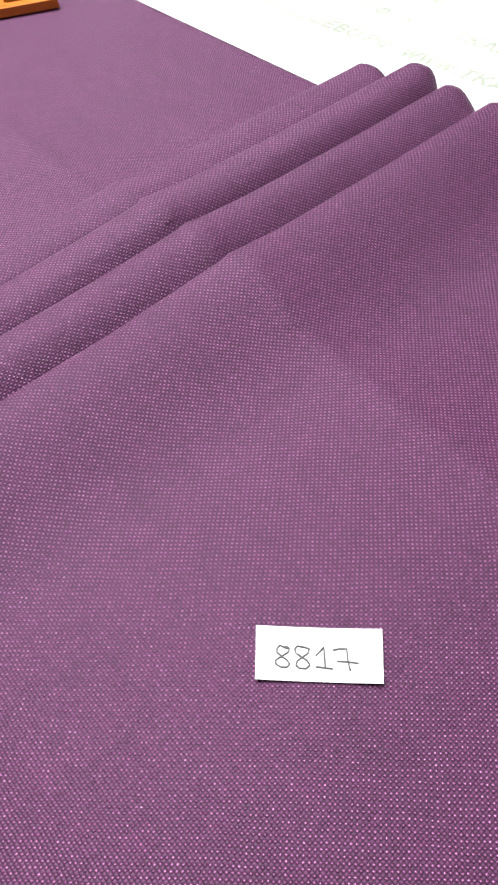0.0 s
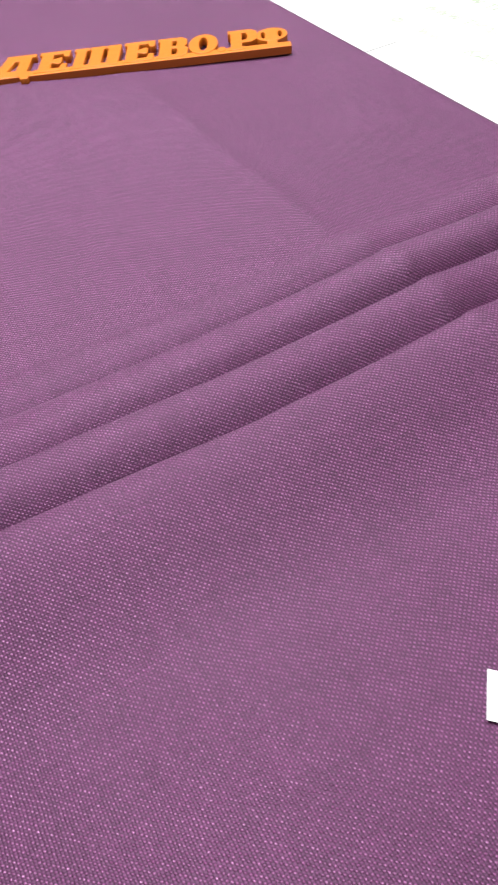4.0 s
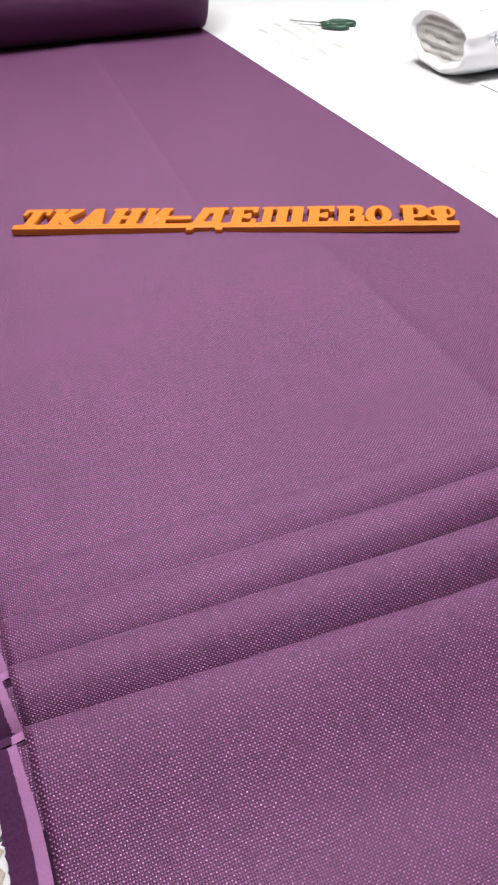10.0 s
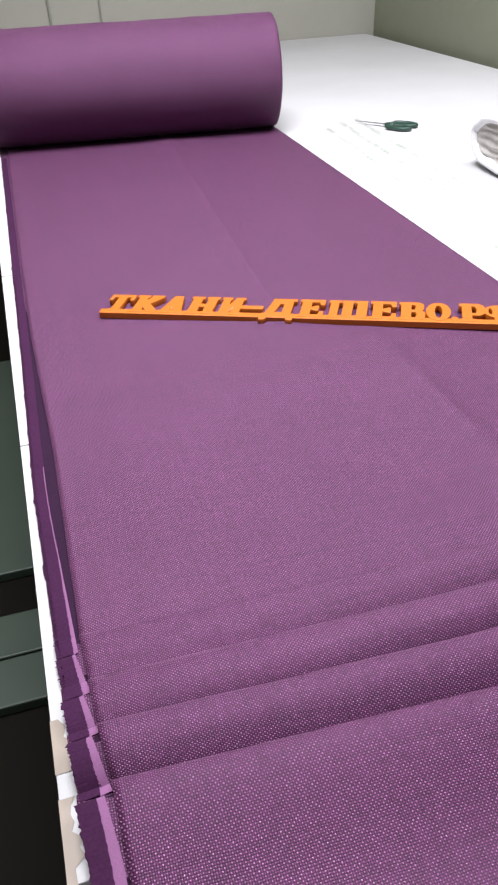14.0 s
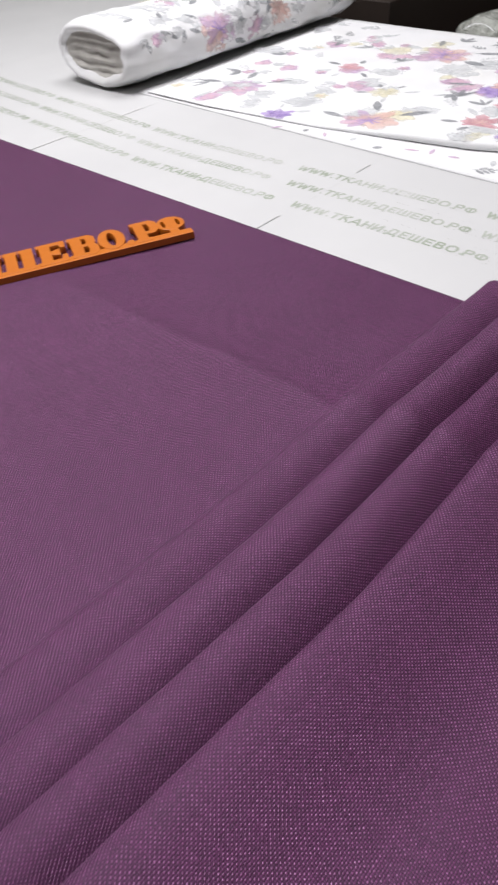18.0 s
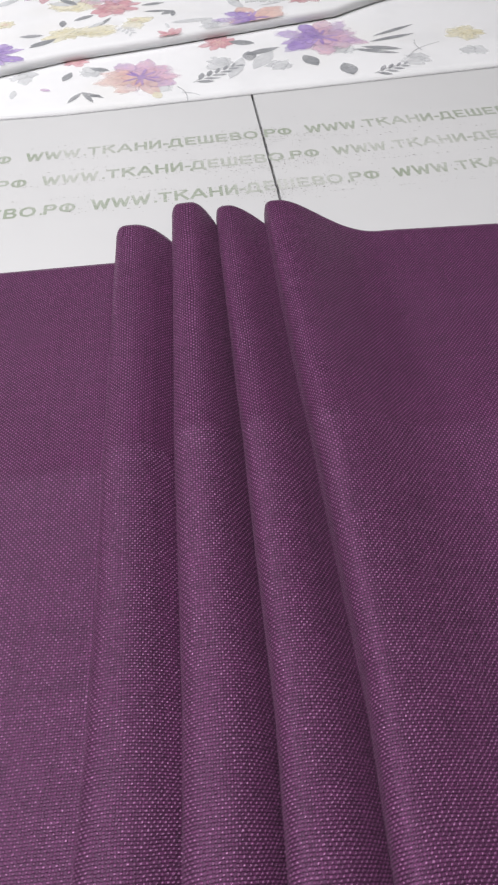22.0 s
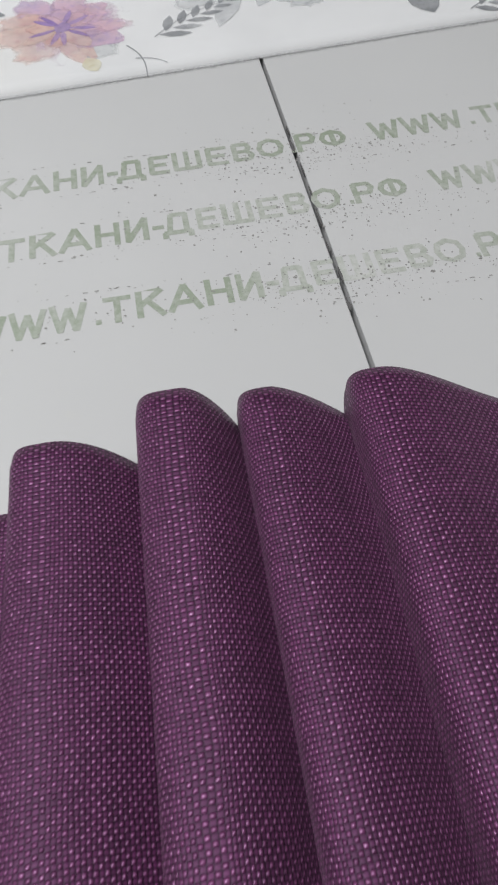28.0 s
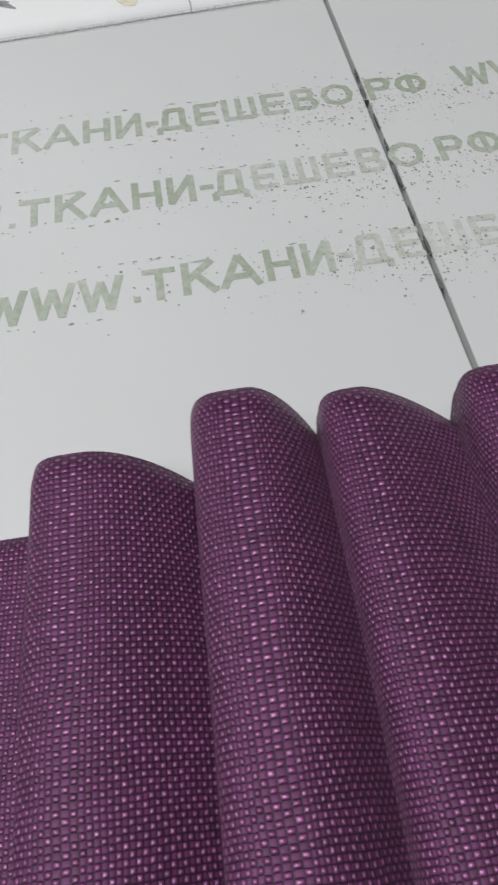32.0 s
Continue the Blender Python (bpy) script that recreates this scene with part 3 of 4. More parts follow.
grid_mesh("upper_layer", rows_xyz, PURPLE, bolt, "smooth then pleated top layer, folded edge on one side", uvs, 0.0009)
# the second layer: a return under the folded edge and a sheet that follows the upper one
UNDER_S = [i / 30 for i in range(27)] + [0.90, 0.93, 0.95, 0.965, 0.975, 0.985, 0.9925, 1.0]
under, uvu = [], []
for j in range(0, NY, 2):
    row, uvr = [], []
    for s in UNDER_S:
        t = 1 - s
        k = min(NX - 1, max(0, round(t * (NX - 1))))
        y, z = cols[k][1][j]
        xr = x_right(y, z) - 0.0004
        xl = along(y, UNDER_EDGE)
        x = lerp(xr, xl, s)
        z2 = max(0.0012, z * (0.93 if s < 0.93 else 0.9) - lerp(0.0036, 0.0042, s))
        row.append((x - BOLT.x, y - BOLT.y, z2))
        uvr.append((x, arc[j]))
    under.append(row)
    uvu.append(uvr)
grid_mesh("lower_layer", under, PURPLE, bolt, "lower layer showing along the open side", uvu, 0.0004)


FOLDS = [c[0] for c in CREST_Y]


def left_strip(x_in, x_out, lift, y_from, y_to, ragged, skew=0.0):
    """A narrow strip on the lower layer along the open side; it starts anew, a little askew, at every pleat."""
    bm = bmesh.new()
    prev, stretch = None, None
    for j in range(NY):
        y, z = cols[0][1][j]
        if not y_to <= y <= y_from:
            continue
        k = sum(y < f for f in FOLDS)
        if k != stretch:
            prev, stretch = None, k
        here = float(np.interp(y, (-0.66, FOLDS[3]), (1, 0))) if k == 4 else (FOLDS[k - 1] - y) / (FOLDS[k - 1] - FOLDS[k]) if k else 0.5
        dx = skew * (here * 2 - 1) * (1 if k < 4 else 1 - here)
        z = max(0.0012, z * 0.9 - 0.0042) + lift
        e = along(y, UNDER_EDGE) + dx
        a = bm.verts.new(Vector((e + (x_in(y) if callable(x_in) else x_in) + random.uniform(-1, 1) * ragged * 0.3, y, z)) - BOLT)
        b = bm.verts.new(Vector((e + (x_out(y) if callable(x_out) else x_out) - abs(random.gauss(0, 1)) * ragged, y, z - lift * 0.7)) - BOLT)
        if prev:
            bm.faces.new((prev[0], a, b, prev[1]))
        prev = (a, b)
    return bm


# a dark purple strip on the lower layer, reaching in under the upper one
DARK_STRIP = plain_cloth("dark_purple_cloth", (0.012, 0.004, 0.013), (0.040, 0.014, 0.042), 420)
part("dark_strip", left_strip(0.0420, 0.0120, 0.0020, 0.34, -1.36, 0.0008), DARK_STRIP, bolt, "dark purple strip between the two layers")
part("selvedge", left_strip(lambda y: float(np.interp(y, (-0.58, -0.20), (0.0230, 0.0150))), lambda y: float(np.interp(y, (-0.58, -0.20), (0.0135, 0.0112))), 0.0032, -0.10, -1.36, 0.0004, 0.0032), SELVEDGE, bolt, "glossy paler pink selvedge ribbon", True)
part("fringe", left_strip(0.0150, 0.0010, 0.0027, 1.38, -1.36, 0.0011, 0.0018), FRINGE, bolt, "frayed dark purple cut threads")
# loose thread ends along the fringe
bm = bmesh.new()
for i in range(1100):
    y = random.uniform(-0.80, 0.5)
    e = along(y, UNDER_EDGE)
    z = 0.0035 + random.uniform(0, 0.002)
    ln = random.uniform(0.002, 0.005)
    a = Vector((e + 0.004, y, z + 0.004))
    b = Vector((e - ln * 0.6, y + random.uniform(-0.003, 0.003), 0.0012))
    s = Vector((0, 0.00028, 0))
    bm.faces.new([bm.verts.new(q - BOLT) for q in (a - s, a + s, b)])
tagged(part("loose_threads", bm, FRINGE, bolt, "short frayed purple thread ends"), kind="stuff")


def purple_roll():
    """The rolled-up rest of the bolt, lying across the table."""
    r, half = 0.150, 0.435
    rows_r, uv_r = [], []
    n = 96
    ring_x = [-half + 0.002, -half, -half + 0.004] + [lerp(-half + 0.01, half - 0.01, i / 60) for i in range(61)] + [half - 0.004, half, half - 0.002]
    for x in ring_x:
        edge = half - abs(x)
        row, uvr = [], []
        for k in range(n + 1):
            a = 2 * math.pi * k / n
            rr = r + 0.0018 * noise.noise(Vector((x * 3, math.cos(a) * 1.6, math.sin(a) * 1.6))) + 0.0012 * noise.noise(Vector((x * 26, math.cos(a) * 0.6, math.sin(a) * 0.6)))
            if edge < 0.0041:
                rr -= 0.006 * (1 - edge / 0.0041) ** 2
            sag = 0.0 if math.sin(a) > -0.9 else 0.0015
            row.append((x, rr * math.cos(a), 0.152 + rr * math.sin(a) + sag))
            uvr.append((x, a * r))
        rows_r.append(row)
        uv_r.append(uvr)
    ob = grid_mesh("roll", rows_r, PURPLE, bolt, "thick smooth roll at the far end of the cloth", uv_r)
    return ob


roll = purple_roll()
roll.matrix_local = pose(-0.052, 0.022, 0.0, 0, 0, -6.5)
# wound layers at the two ends of the roll
for side in (-1, 1):
    bm = bmesh.new()
    spin = [(side * 0.4335 + side * 0.0012 * math.sin(k * 0.9), (0.146 - 0.0011 * k / 2) * math.cos(k * 0.21), 0.152 + (0.146 - 0.0011 * k / 2) * math.sin(k * 0.21)) for k in range(240)]
    tube(bm, spin, 0.0022, 5)
    part("end_layers", bm, PURPLE, roll)

# ---- sign ----
SIGN_A = math.atan2(-0.2667, 0.5879)
sign = tagged(empty("letter_sign", (-0.2872, 0.2667, 0.0055)), "flat orange cut-out slab lettering on a base bar", "sign")
sign.matrix_world = pose(-0.2872, 0.2667, 0.0060, 0, 0, math.degrees(SIGN_A))
THICK = 0.0105


def outline(name, splines, parent, material, z0, thick, bevel=0.0006):
    """A flat plate from closed outlines (holes where one lies inside another)."""
    cu = bpy.data.curves.new(name, "CURVE")
    cu.dimensions, cu.fill_mode, cu.extrude, cu.bevel_depth, cu.bevel_resolution = "2D", "BOTH", thick / 2 - bevel, bevel, 1
    for pts in splines:
        sp = cu.splines.new("POLY")
        sp.points.add(len(pts) - 1)
        for p, (x, y) in zip(sp.points, pts):
            p.co = (x, y, 0, 1)
        sp.use_cyclic_u = True
    tmp = bpy.data.objects.new("tmp", cu)
    me = bpy.data.meshes.new_from_object(tmp)
    me.name = name
    bpy.data.objects.remove(tmp)
    me.materials.clear()
    me.materials.append(material)
    ob = new(name, me)
    ob.parent = parent
    ob.matrix_local = pose(0, 0, z0 + thick / 2)
    return ob


def slab(x0, x1, h, w, cap=True, foot=True):
    """A post with slab serifs."""
    c = (x0 + x1) / 2
    s, k = w / 2, 0.007
    pts = [(x0, 0), (x1, 0), (x1, k), (c + s, k + 0.003), (c + s, h - k - 0.003), (x1, h - k), (x1, h), (x0, h), (x0, h - k), (c - s, h - k - 0.003), (c - s, k + 0.003), (x0, k)]
    return pts


def ring(cx, cy, rx, ry, n=28, a0=0.0):
    return [(cx + rx * math.cos(a0 + 2 * math.pi * i / n), cy + ry * math.sin(a0 + 2 * math.pi * i / n)) for i in range(n)]


H = 0.0605
LEAN_S = 0.06


def leaned(pts):
    return [(x + (y * LEAN_S), y) for x, y in pts]


def glyph(kind, a, b):
    """Plain slab shapes of the sign, between a and b along it."""
    w, h = b - a, H
    k = 0.008
    if kind == "post":
        return [[(a + w * 0.2, 0), (b - w * 0.2, 0), (b - w * 0.2, k), (b - w * 0.34, k), (b - w * 0.34, h - k), (b - w * 0.12, h - k), (b - w * 0.12, h - 2.4 * k), (b, h - 2.4 * k), (b, h), (a, h), (a, h - 2.4 * k), (a + w * 0.12, h - 2.4 * k), (a + w * 0.12, h - k), (a + w * 0.34, h - k), (a + w * 0.34, k), (a + w * 0.2, k)]]
    if kind == "wedge":
        return [[(a, 0), (a + w * 0.45, 0), (a + w * 0.45, k), (a + w * 0.38, k), (a + w * 0.38, h * 0.38), (b - w * 0.3, 0), (b, 0), (b, k), (a + w * 0.62, h * 0.5), (b - w * 0.02, h - k), (b, h), (a + w * 0.55, h), (a + w * 0.55, h - k), (a + w * 0.38, h * 0.62), (a + w * 0.38, h - k), (a + w * 0.45, h - k), (a + w * 0.45, h), (a, h), (a, h - k), (a + w * 0.1, h - k), (a + w * 0.1, k), (a, k)]]
    if kind == "roof":
        return [[(a, 0), (b, 0), (b, k), (b - w * 0.08, k), (b - w * 0.30, h), (a + w * 0.36, h), (a + w * 0.1, k), (a, k)], [(a + w * 0.40, k * 1.2), (a + w * 0.60, k * 1.2), (a + w * 0.52, h * 0.42)]]
    if kind == "gate":
        m = h * 0.42
        return [[(a, 0), (a + w * 0.44, 0), (a + w * 0.44, k), (a + w * 0.38, k), (a + w * 0.38, m), (b - w * 0.38, m), (b - w * 0.38, k), (b - w * 0.44, k), (b - w * 0.44, 0), (b, 0), (b, k), (b - w * 0.07, k), (b - w * 0.07, h - k), (b, h - k), (b, h), (b - w * 0.44, h), (b - w * 0.44, h - k), (b - w * 0.38, h - k), (b - w * 0.38, m + 0.009), (a + w * 0.38, m + 0.009), (a + w * 0.38, h - k), (a + w * 0.44, h - k), (a + w * 0.44, h), (a, h), (a, h - k), (a + w * 0.07, h - k), (a + w * 0.07, k), (a, k)]]
    if kind == "slant":
        return [[(a, 0), (a + w * 0.40, 0), (b - w * 0.36, h * 0.58), (b - w * 0.36, k), (b - w * 0.42, k), (b - w * 0.42, 0), (b, 0), (b, k), (b - w * 0.07, k), (b - w * 0.07, h - k), (b, h - k), (b, h), (b - w * 0.38, h), (a + w * 0.36, h * 0.42), (a + w * 0.36, h - k), (a + w * 0.42, h - k), (a + w * 0.42, h), (a, h), (a, h - k), (a + w * 0.07, h - k), (a + w * 0.07, k), (a, k)]]
    if kind == "dash":
        return [[(a - 0.012, h * 0.36), (b - 0.002, h * 0.36), (b - 0.002, h * 0.53), (a - 0.012, h * 0.53)]]
    if kind == "house":
        return [[(a, -0.013), (a + w * 0.16, -0.013), (a + w * 0.22, -0.004), (b - w * 0.22, -0.004), (b - w * 0.16, -0.013), (b, -0.013), (b, k), (b - w * 0.1, k), (b - w * 0.1, h - k), (b, h - k), (b, h), (a + w * 0.26, h), (a + w * 0.26, h - k), (a + w * 0.12, k * 1.2), (a, k)], [(a + w * 0.38, k * 1.6), (b - w * 0.36, k * 1.6), (b - w * 0.36, h * 0.72), (a + w * 0.50, h * 0.72)]]
    if kind == "comb":
        return [[(a, 0), (b, 0), (b, h * 0.32), (b - w * 0.14, h * 0.32), (b - w * 0.2, k), (a + w * 0.46, k), (a + w * 0.46, h * 0.44), (b - w * 0.30, h * 0.36), (b - w * 0.22, h * 0.36), (b - w * 0.22, h * 0.64), (b - w * 0.30, h * 0.64), (a + w * 0.46, h * 0.56), (a + w * 0.46, h - k), (b - w * 0.2, h - k), (b - w * 0.14, h * 0.70), (b, h * 0.70), (b, h), (a, h), (a, h - k), (a + w * 0.1, h - k), (a + w * 0.1, k), (a, k)]]
    if kind == "three":
        p = [(a, 0), (b, 0), (b, h)]
        f = 0.30
        p += [(b - w * f, h), (b - w * f, h - k), (b - w * (f - 0.05), h - k), (b - w * (f - 0.05), k), (a + w * 0.62, k), (a + w * 0.62, h - k), (a + w * 0.66, h - k), (a + w * 0.66, h), (a + w * 0.34, h), (a + w * 0.34, h - k), (a + w * 0.38, h - k), (a + w * 0.38, k), (a + w * 0.25, k), (a + w * 0.25, h - k), (a + w * f, h - k), (a + w * f, h), (a, h), (a, h - k), (a + w * 0.05, h - k), (a + w * 0.05, k), (a, k)]
        return [p]
    if kind == "two":
        return [[(a, 0), (b - w * 0.18, 0), (b, h * 0.12), (b, h * 0.42), (b - w * 0.12, h * 0.52), (b - w * 0.04, h * 0.62), (b - w * 0.04, h * 0.88), (b - w * 0.22, h), (a, h), (a, h - k), (a + w * 0.08, h - k), (a + w * 0.08, k), (a, k)], [(a + w * 0.46, k), (b - w * 0.36, k), (b - w * 0.30, h * 0.30), (b - w * 0.36, h * 0.46), (a + w * 0.46, h * 0.46)], [(a + w * 0.46, h * 0.57), (b - w * 0.38, h * 0.57), (b - w * 0.34, h * 0.75), (b - w * 0.38, h - k), (a + w * 0.46, h - k)]]
    if kind == "ring":
        return [ring((a + b) / 2, h / 2, w / 2, h / 2), ring((a + b) / 2, h / 2, w * 0.17, h * 0.36)]
    if kind == "dot":
        return [ring((a + b) / 2, 0.007, w * 0.42, 0.0068, 14)]
    if kind == "flag":
        return [[(a, 0), (a + w * 0.56, 0), (a + w * 0.56, k), (a + w * 0.46, k), (a + w * 0.46, h * 0.34), (b - w * 0.2, h * 0.34), (b, h * 0.48), (b, h * 0.86), (b - w * 0.2, h), (a, h), (a, h - k), (a + w * 0.1, h - k), (a + w * 0.1, k), (a, k)], [(a + w * 0.46, h * 0.46), (b - w * 0.36, h * 0.46), (b - w * 0.30, h * 0.66), (b - w * 0.36, h - k), (a + w * 0.46, h - k)]]
    c = (a + b) / 2
    return [ring(c, h * 0.60, w * 0.5, h * 0.34), ring(c - w * 0.27, h * 0.6, w * 0.085, h * 0.19, 14), ring(c + w * 0.27, h * 0.6, w * 0.085, h * 0.19, 14)]


SIGN_SHAPES = (("post", 0.000, 0.043), ("wedge", 0.045, 0.092), ("roof", 0.092, 0.136), ("gate", 0.137, 0.186), ("slant", 0.188, 0.228), ("dash", 0.229, 0.262), ("house", 0.258, 0.313), ("comb", 0.316, 0.358), ("three", 0.361, 0.426), ("comb", 0.428, 0.470), ("two", 0.472, 0.514), ("ring", 0.513, 0.553), ("dot", 0.551, 0.563), ("flag", 0.564, 0.604), ("round", 0.600, 0.644))
for i, (kind, a, b) in enumerate(SIGN_SHAPES):
    a, b = (a, b) if kind in ("dash", "dot") else (a + 0.035 * (b - a), b - 0.035 * (b - a))
    outline("letter_shape", [leaned(p) for p in glyph(kind, a, b)], sign, ORANGE, 0.0, THICK + 0.0002 * (i % 2))
    if kind == "round":
        c = (a + b) / 2
        outline("letter_shape", [leaned([(c - 0.006, 0), (c + 0.006, 0), (c + 0.006, H * 0.3), (c - 0.006, H * 0.3)])], sign, ORANGE, 0.0, THICK - 0.0002)
bm = bmesh.new()
box(bm, 0.0, -0.006, 0.0, 0.6455, 0.0085, THICK - 0.0005, 0.0006)
part("base_bar", bm, ORANGE, sign)

# ---- card ----
CARD = [Vector((-0.0397, -0.7435)), Vector((0.0036, -0.7863)), Vector((-0.0150, -0.8045)), Vector((-0.0575, -0.7630))]
card = tagged(empty("number_card", (-0.027, -0.774, 0.0)), "small white paper card with a handwritten number", "card")


def cloth_z(x, y):
    t = min(1.0, max(0.0, (x + 0.37) / 0.745))
    k = min(NX - 1, max(0, round(t * (NX - 1))))
    p = cols[k][1][::-1]
    w = noise.noise(Vector((x * 5, y * 4, 0.3))) * 0.0012 + noise.noise(Vector((x * 14, y * 9, 4.3))) * 0.0005
    return float(np.interp(y, p[:, 0], p[:, 1])) + w + crease(x, y)


def card_at(u, v, lift):
    """u along the long side, v down the short one."""
    a = CARD[0].lerp(CARD[1], u)
    b = CARD[3].lerp(CARD[2], u)
    q = a.lerp(b, v)
    return Vector((q.x + 0.027, q.y + 0.774, cloth_z(q.x, q.y) + 0.0012 + lift + 0.0012 * (abs(u - 0.5) * 2) ** 2))


rows_c = [[card_at(i / 16, j / 8, 0) for i in range(17)] for j in range(9)]
sheet = grid_mesh("sheet", rows_c, CARD_WHITE, card, "", None, 0.0002)
sheet.data.polygons.foreach_set("use_smooth", [False] * len(sheet.data.polygons))
DIGITS = (
    ((0.27, 0.42), (0.23, 0.40), (0.19, 0.36), (0.17, 0.42), (0.17, 0.50), (0.21, 0.57), (0.25, 0.63), (0.27, 0.70), (0.25, 0.76), (0.20, 0.76), (0.16, 0.71), (0.16, 0.64), (0.21, 0.56), (0.26, 0.48), (0.265, 0.40), (0.23, 0.37)),
    ((0.43, 0.41), (0.38, 0.38), (0.33, 0.36), (0.31, 0.42), (0.32, 0.50), (0.37, 0.57), (0.41, 0.63), (0.43, 0.71), (0.40, 0.77), (0.35, 0.77), (0.32, 0.72), (0.33, 0.64), (0.38, 0.55), (0.42, 0.48), (0.42, 0.40), (0.37, 0.37)),
    ((0.475, 0.53), (0.51, 0.45), (0.54, 0.36), (0.545, 0.55), (0.55, 0.75)),
    ((0.475, 0.73), (0.54, 0.745), (0.61, 0.76)),
    ((0.61, 0.42), (0.66, 0.39), (0.72, 0.39), (0.725, 0.55), (0.735, 0.70), (0.745, 0.78)),
    ((0.64, 0.62), (0.72, 0.625), (0.81, 0.65)),
)
for line in DIGITS:
    bm = bmesh.new()
    pts = [card_at(u, v, 0.0003) for u, v in line]
    dense = [pts[i].lerp(pts[i + 1], f / 3) for i in range(len(pts) - 1) for f in range(3)] + [pts[-1]]
    tube(bm, dense, 0.00042, 6)
    part("pen_stroke", bm, PENCIL, card)

# ---- scissors ----
sc_dir = math.degrees(math.atan2(1.343 - 1.194, 0.62 - 0.738))
scissors = tagged(empty("scissors", (0.738, 1.194, 0.0)), "closed scissors with dark green plastic handles", "scissors")
scissors.matrix_world = pose(0.738, 1.194, 0.0, 0, 0, sc_dir)
for side in (-1, 1):
    bm = bmesh.new()
    pts = [(0.07, side * 0.006), (0.09, side * 0.007), (0.19, side * 0.0006), (0.19, -side * 0.0012), (0.10, -side * 0.002), (0.07, -side * 0.003)]
    z0 = 0.006 + (0.0014 if side > 0 else 0)
    lo = [bm.verts.new((x, y, z0)) for x, y in pts]
    hi = [bm.verts.new((x, y, z0 + 0.0013)) for x, y in pts]
    bm.faces.new(lo[::-1])
    bm.faces.new(hi)
    for i in range(len(pts)):
        bm.faces.new((lo[i], lo[(i + 1) % len(pts)], hi[(i + 1) % len(pts)], hi[i]))
    bmesh.ops.recalc_face_normals(bm, faces=bm.faces)
    part("blade", bm, STEEL, scissors, "bright steel blade")
    bm = bmesh.new()
    loop = [(0.030 + 0.030 * math.cos(a) + (0.012 if math.cos(a) > 0.5 else 0), side * (0.022 + 0.016 * math.sin(a)), 0.0072) for a in [2 * math.pi * i / 26 for i in range(26)]]
    tube(bm, loop, 0.0062, 10, True)
    tube(bm, [(0.055, side * 0.018, 0.0072), (0.072, side * 0.008, 0.0072), (0.088, side * 0.003, 0.0075)], [0.006, 0.006, 0.004], 10)
    part("handle", bm, HANDLE_GREEN, scissors, "dark green plastic finger loop", True)
bm = bmesh.new()
tube(bm, [(0.092, 0, 0.0055), (0.092, 0, 0.0100)], 0.0035, 12)
part("pivot", bm, STEEL, scissors)

# ---- floral fabric ----
floral = tagged(empty("floral_bolt", (1.1, 0.68, 0.0)), "white cotton with a watercolour flower print, partly rolled up", "fabric bolt")
FL = Vector((1.1, 0.68, 0.0))
FOLD_X = ((-1.6, 1.42), (-0.80, 1.01), (-0.731, 0.965), (-0.487, 0.902), (-0.33, 0.868), (-0.16, 0.800), (0.12, 0.745), (0.40, 0.722), (0.56, 0.722))
LOW_X = ((-1.9, 0.790), (-1.0, 0.762), (-0.62, 0.733), (-0.33, 0.712), (0.11, 0.716), (0.56, 0.724))


def low_point(x, y, lift=0.0):
    rise = max(0.0, min(1.0, (x - along(y, LOW_X)) / 0.03))
    z = 0.0013 + 0.0022 * rise + 0.0010 * rise * noise.noise(Vector((x * 8, y * 8, 2))) + lift
    return Vector((x, y, z))


def up_height(x, y):
    f = along(y, FOLD_X)
    d = x - f
    r = 0.012
    puff = 0.0055 * math.exp(-((d - 0.03) / 0.05) ** 2)
    wave = 0.006 * noise.noise(Vector((x * 4.2, y * 3.0, 7))) + 0.003 * noise.noise(Vector((x * 10, y * 8, 9)))
    s = max(0.0, min(1.0, d / 0.03))
    low = 1 / (1 + math.exp(-(y - 0.02) * 16))
    return lerp(0.0145 + puff, 0.0068, low) + wave * s * lerp(1.0, 0.45, low)


def up_point(x, y, lift=0.0):
    x = max(x, along(y, FOLD_X) + 0.004)
    return Vector((x, y, up_height(x, y) + lift))


rows_l = []
for j in range(130):
    y = lerp(0.60, -1.85, j / 129)
    rows_l.append([low_point(lerp(along(y, LOW_X), 1.47, i / 40), y) - FL for i in range(41)])
grid_mesh("lower_layer", rows_l, COTTON, floral, "flat lower layer with a raw edge", None, 0.0008)


def frayed():
    """Loose cotton threads, thinning out from the cloth."""
    n = Nodes("frayed_cotton")
    p = n.coords("Object")
    side = n.add("SeparateXYZ")
    n.put(side.inputs[0], n.coords("UV"))
    there = n.math("SUBTRACT", n.math("MULTIPLY_ADD", n.noise(p, 420, 4, 0.7), 1.1, 0.12), side.outputs[0])
    return n.done(n.mix(n.noise(p, 90, 3), (0.50, 0.50, 0.51), (0.64, 0.64, 0.65)), 0.85, None, Alpha=n.ramp(there, (0.0, 0.0), (0.6, 0.85)))


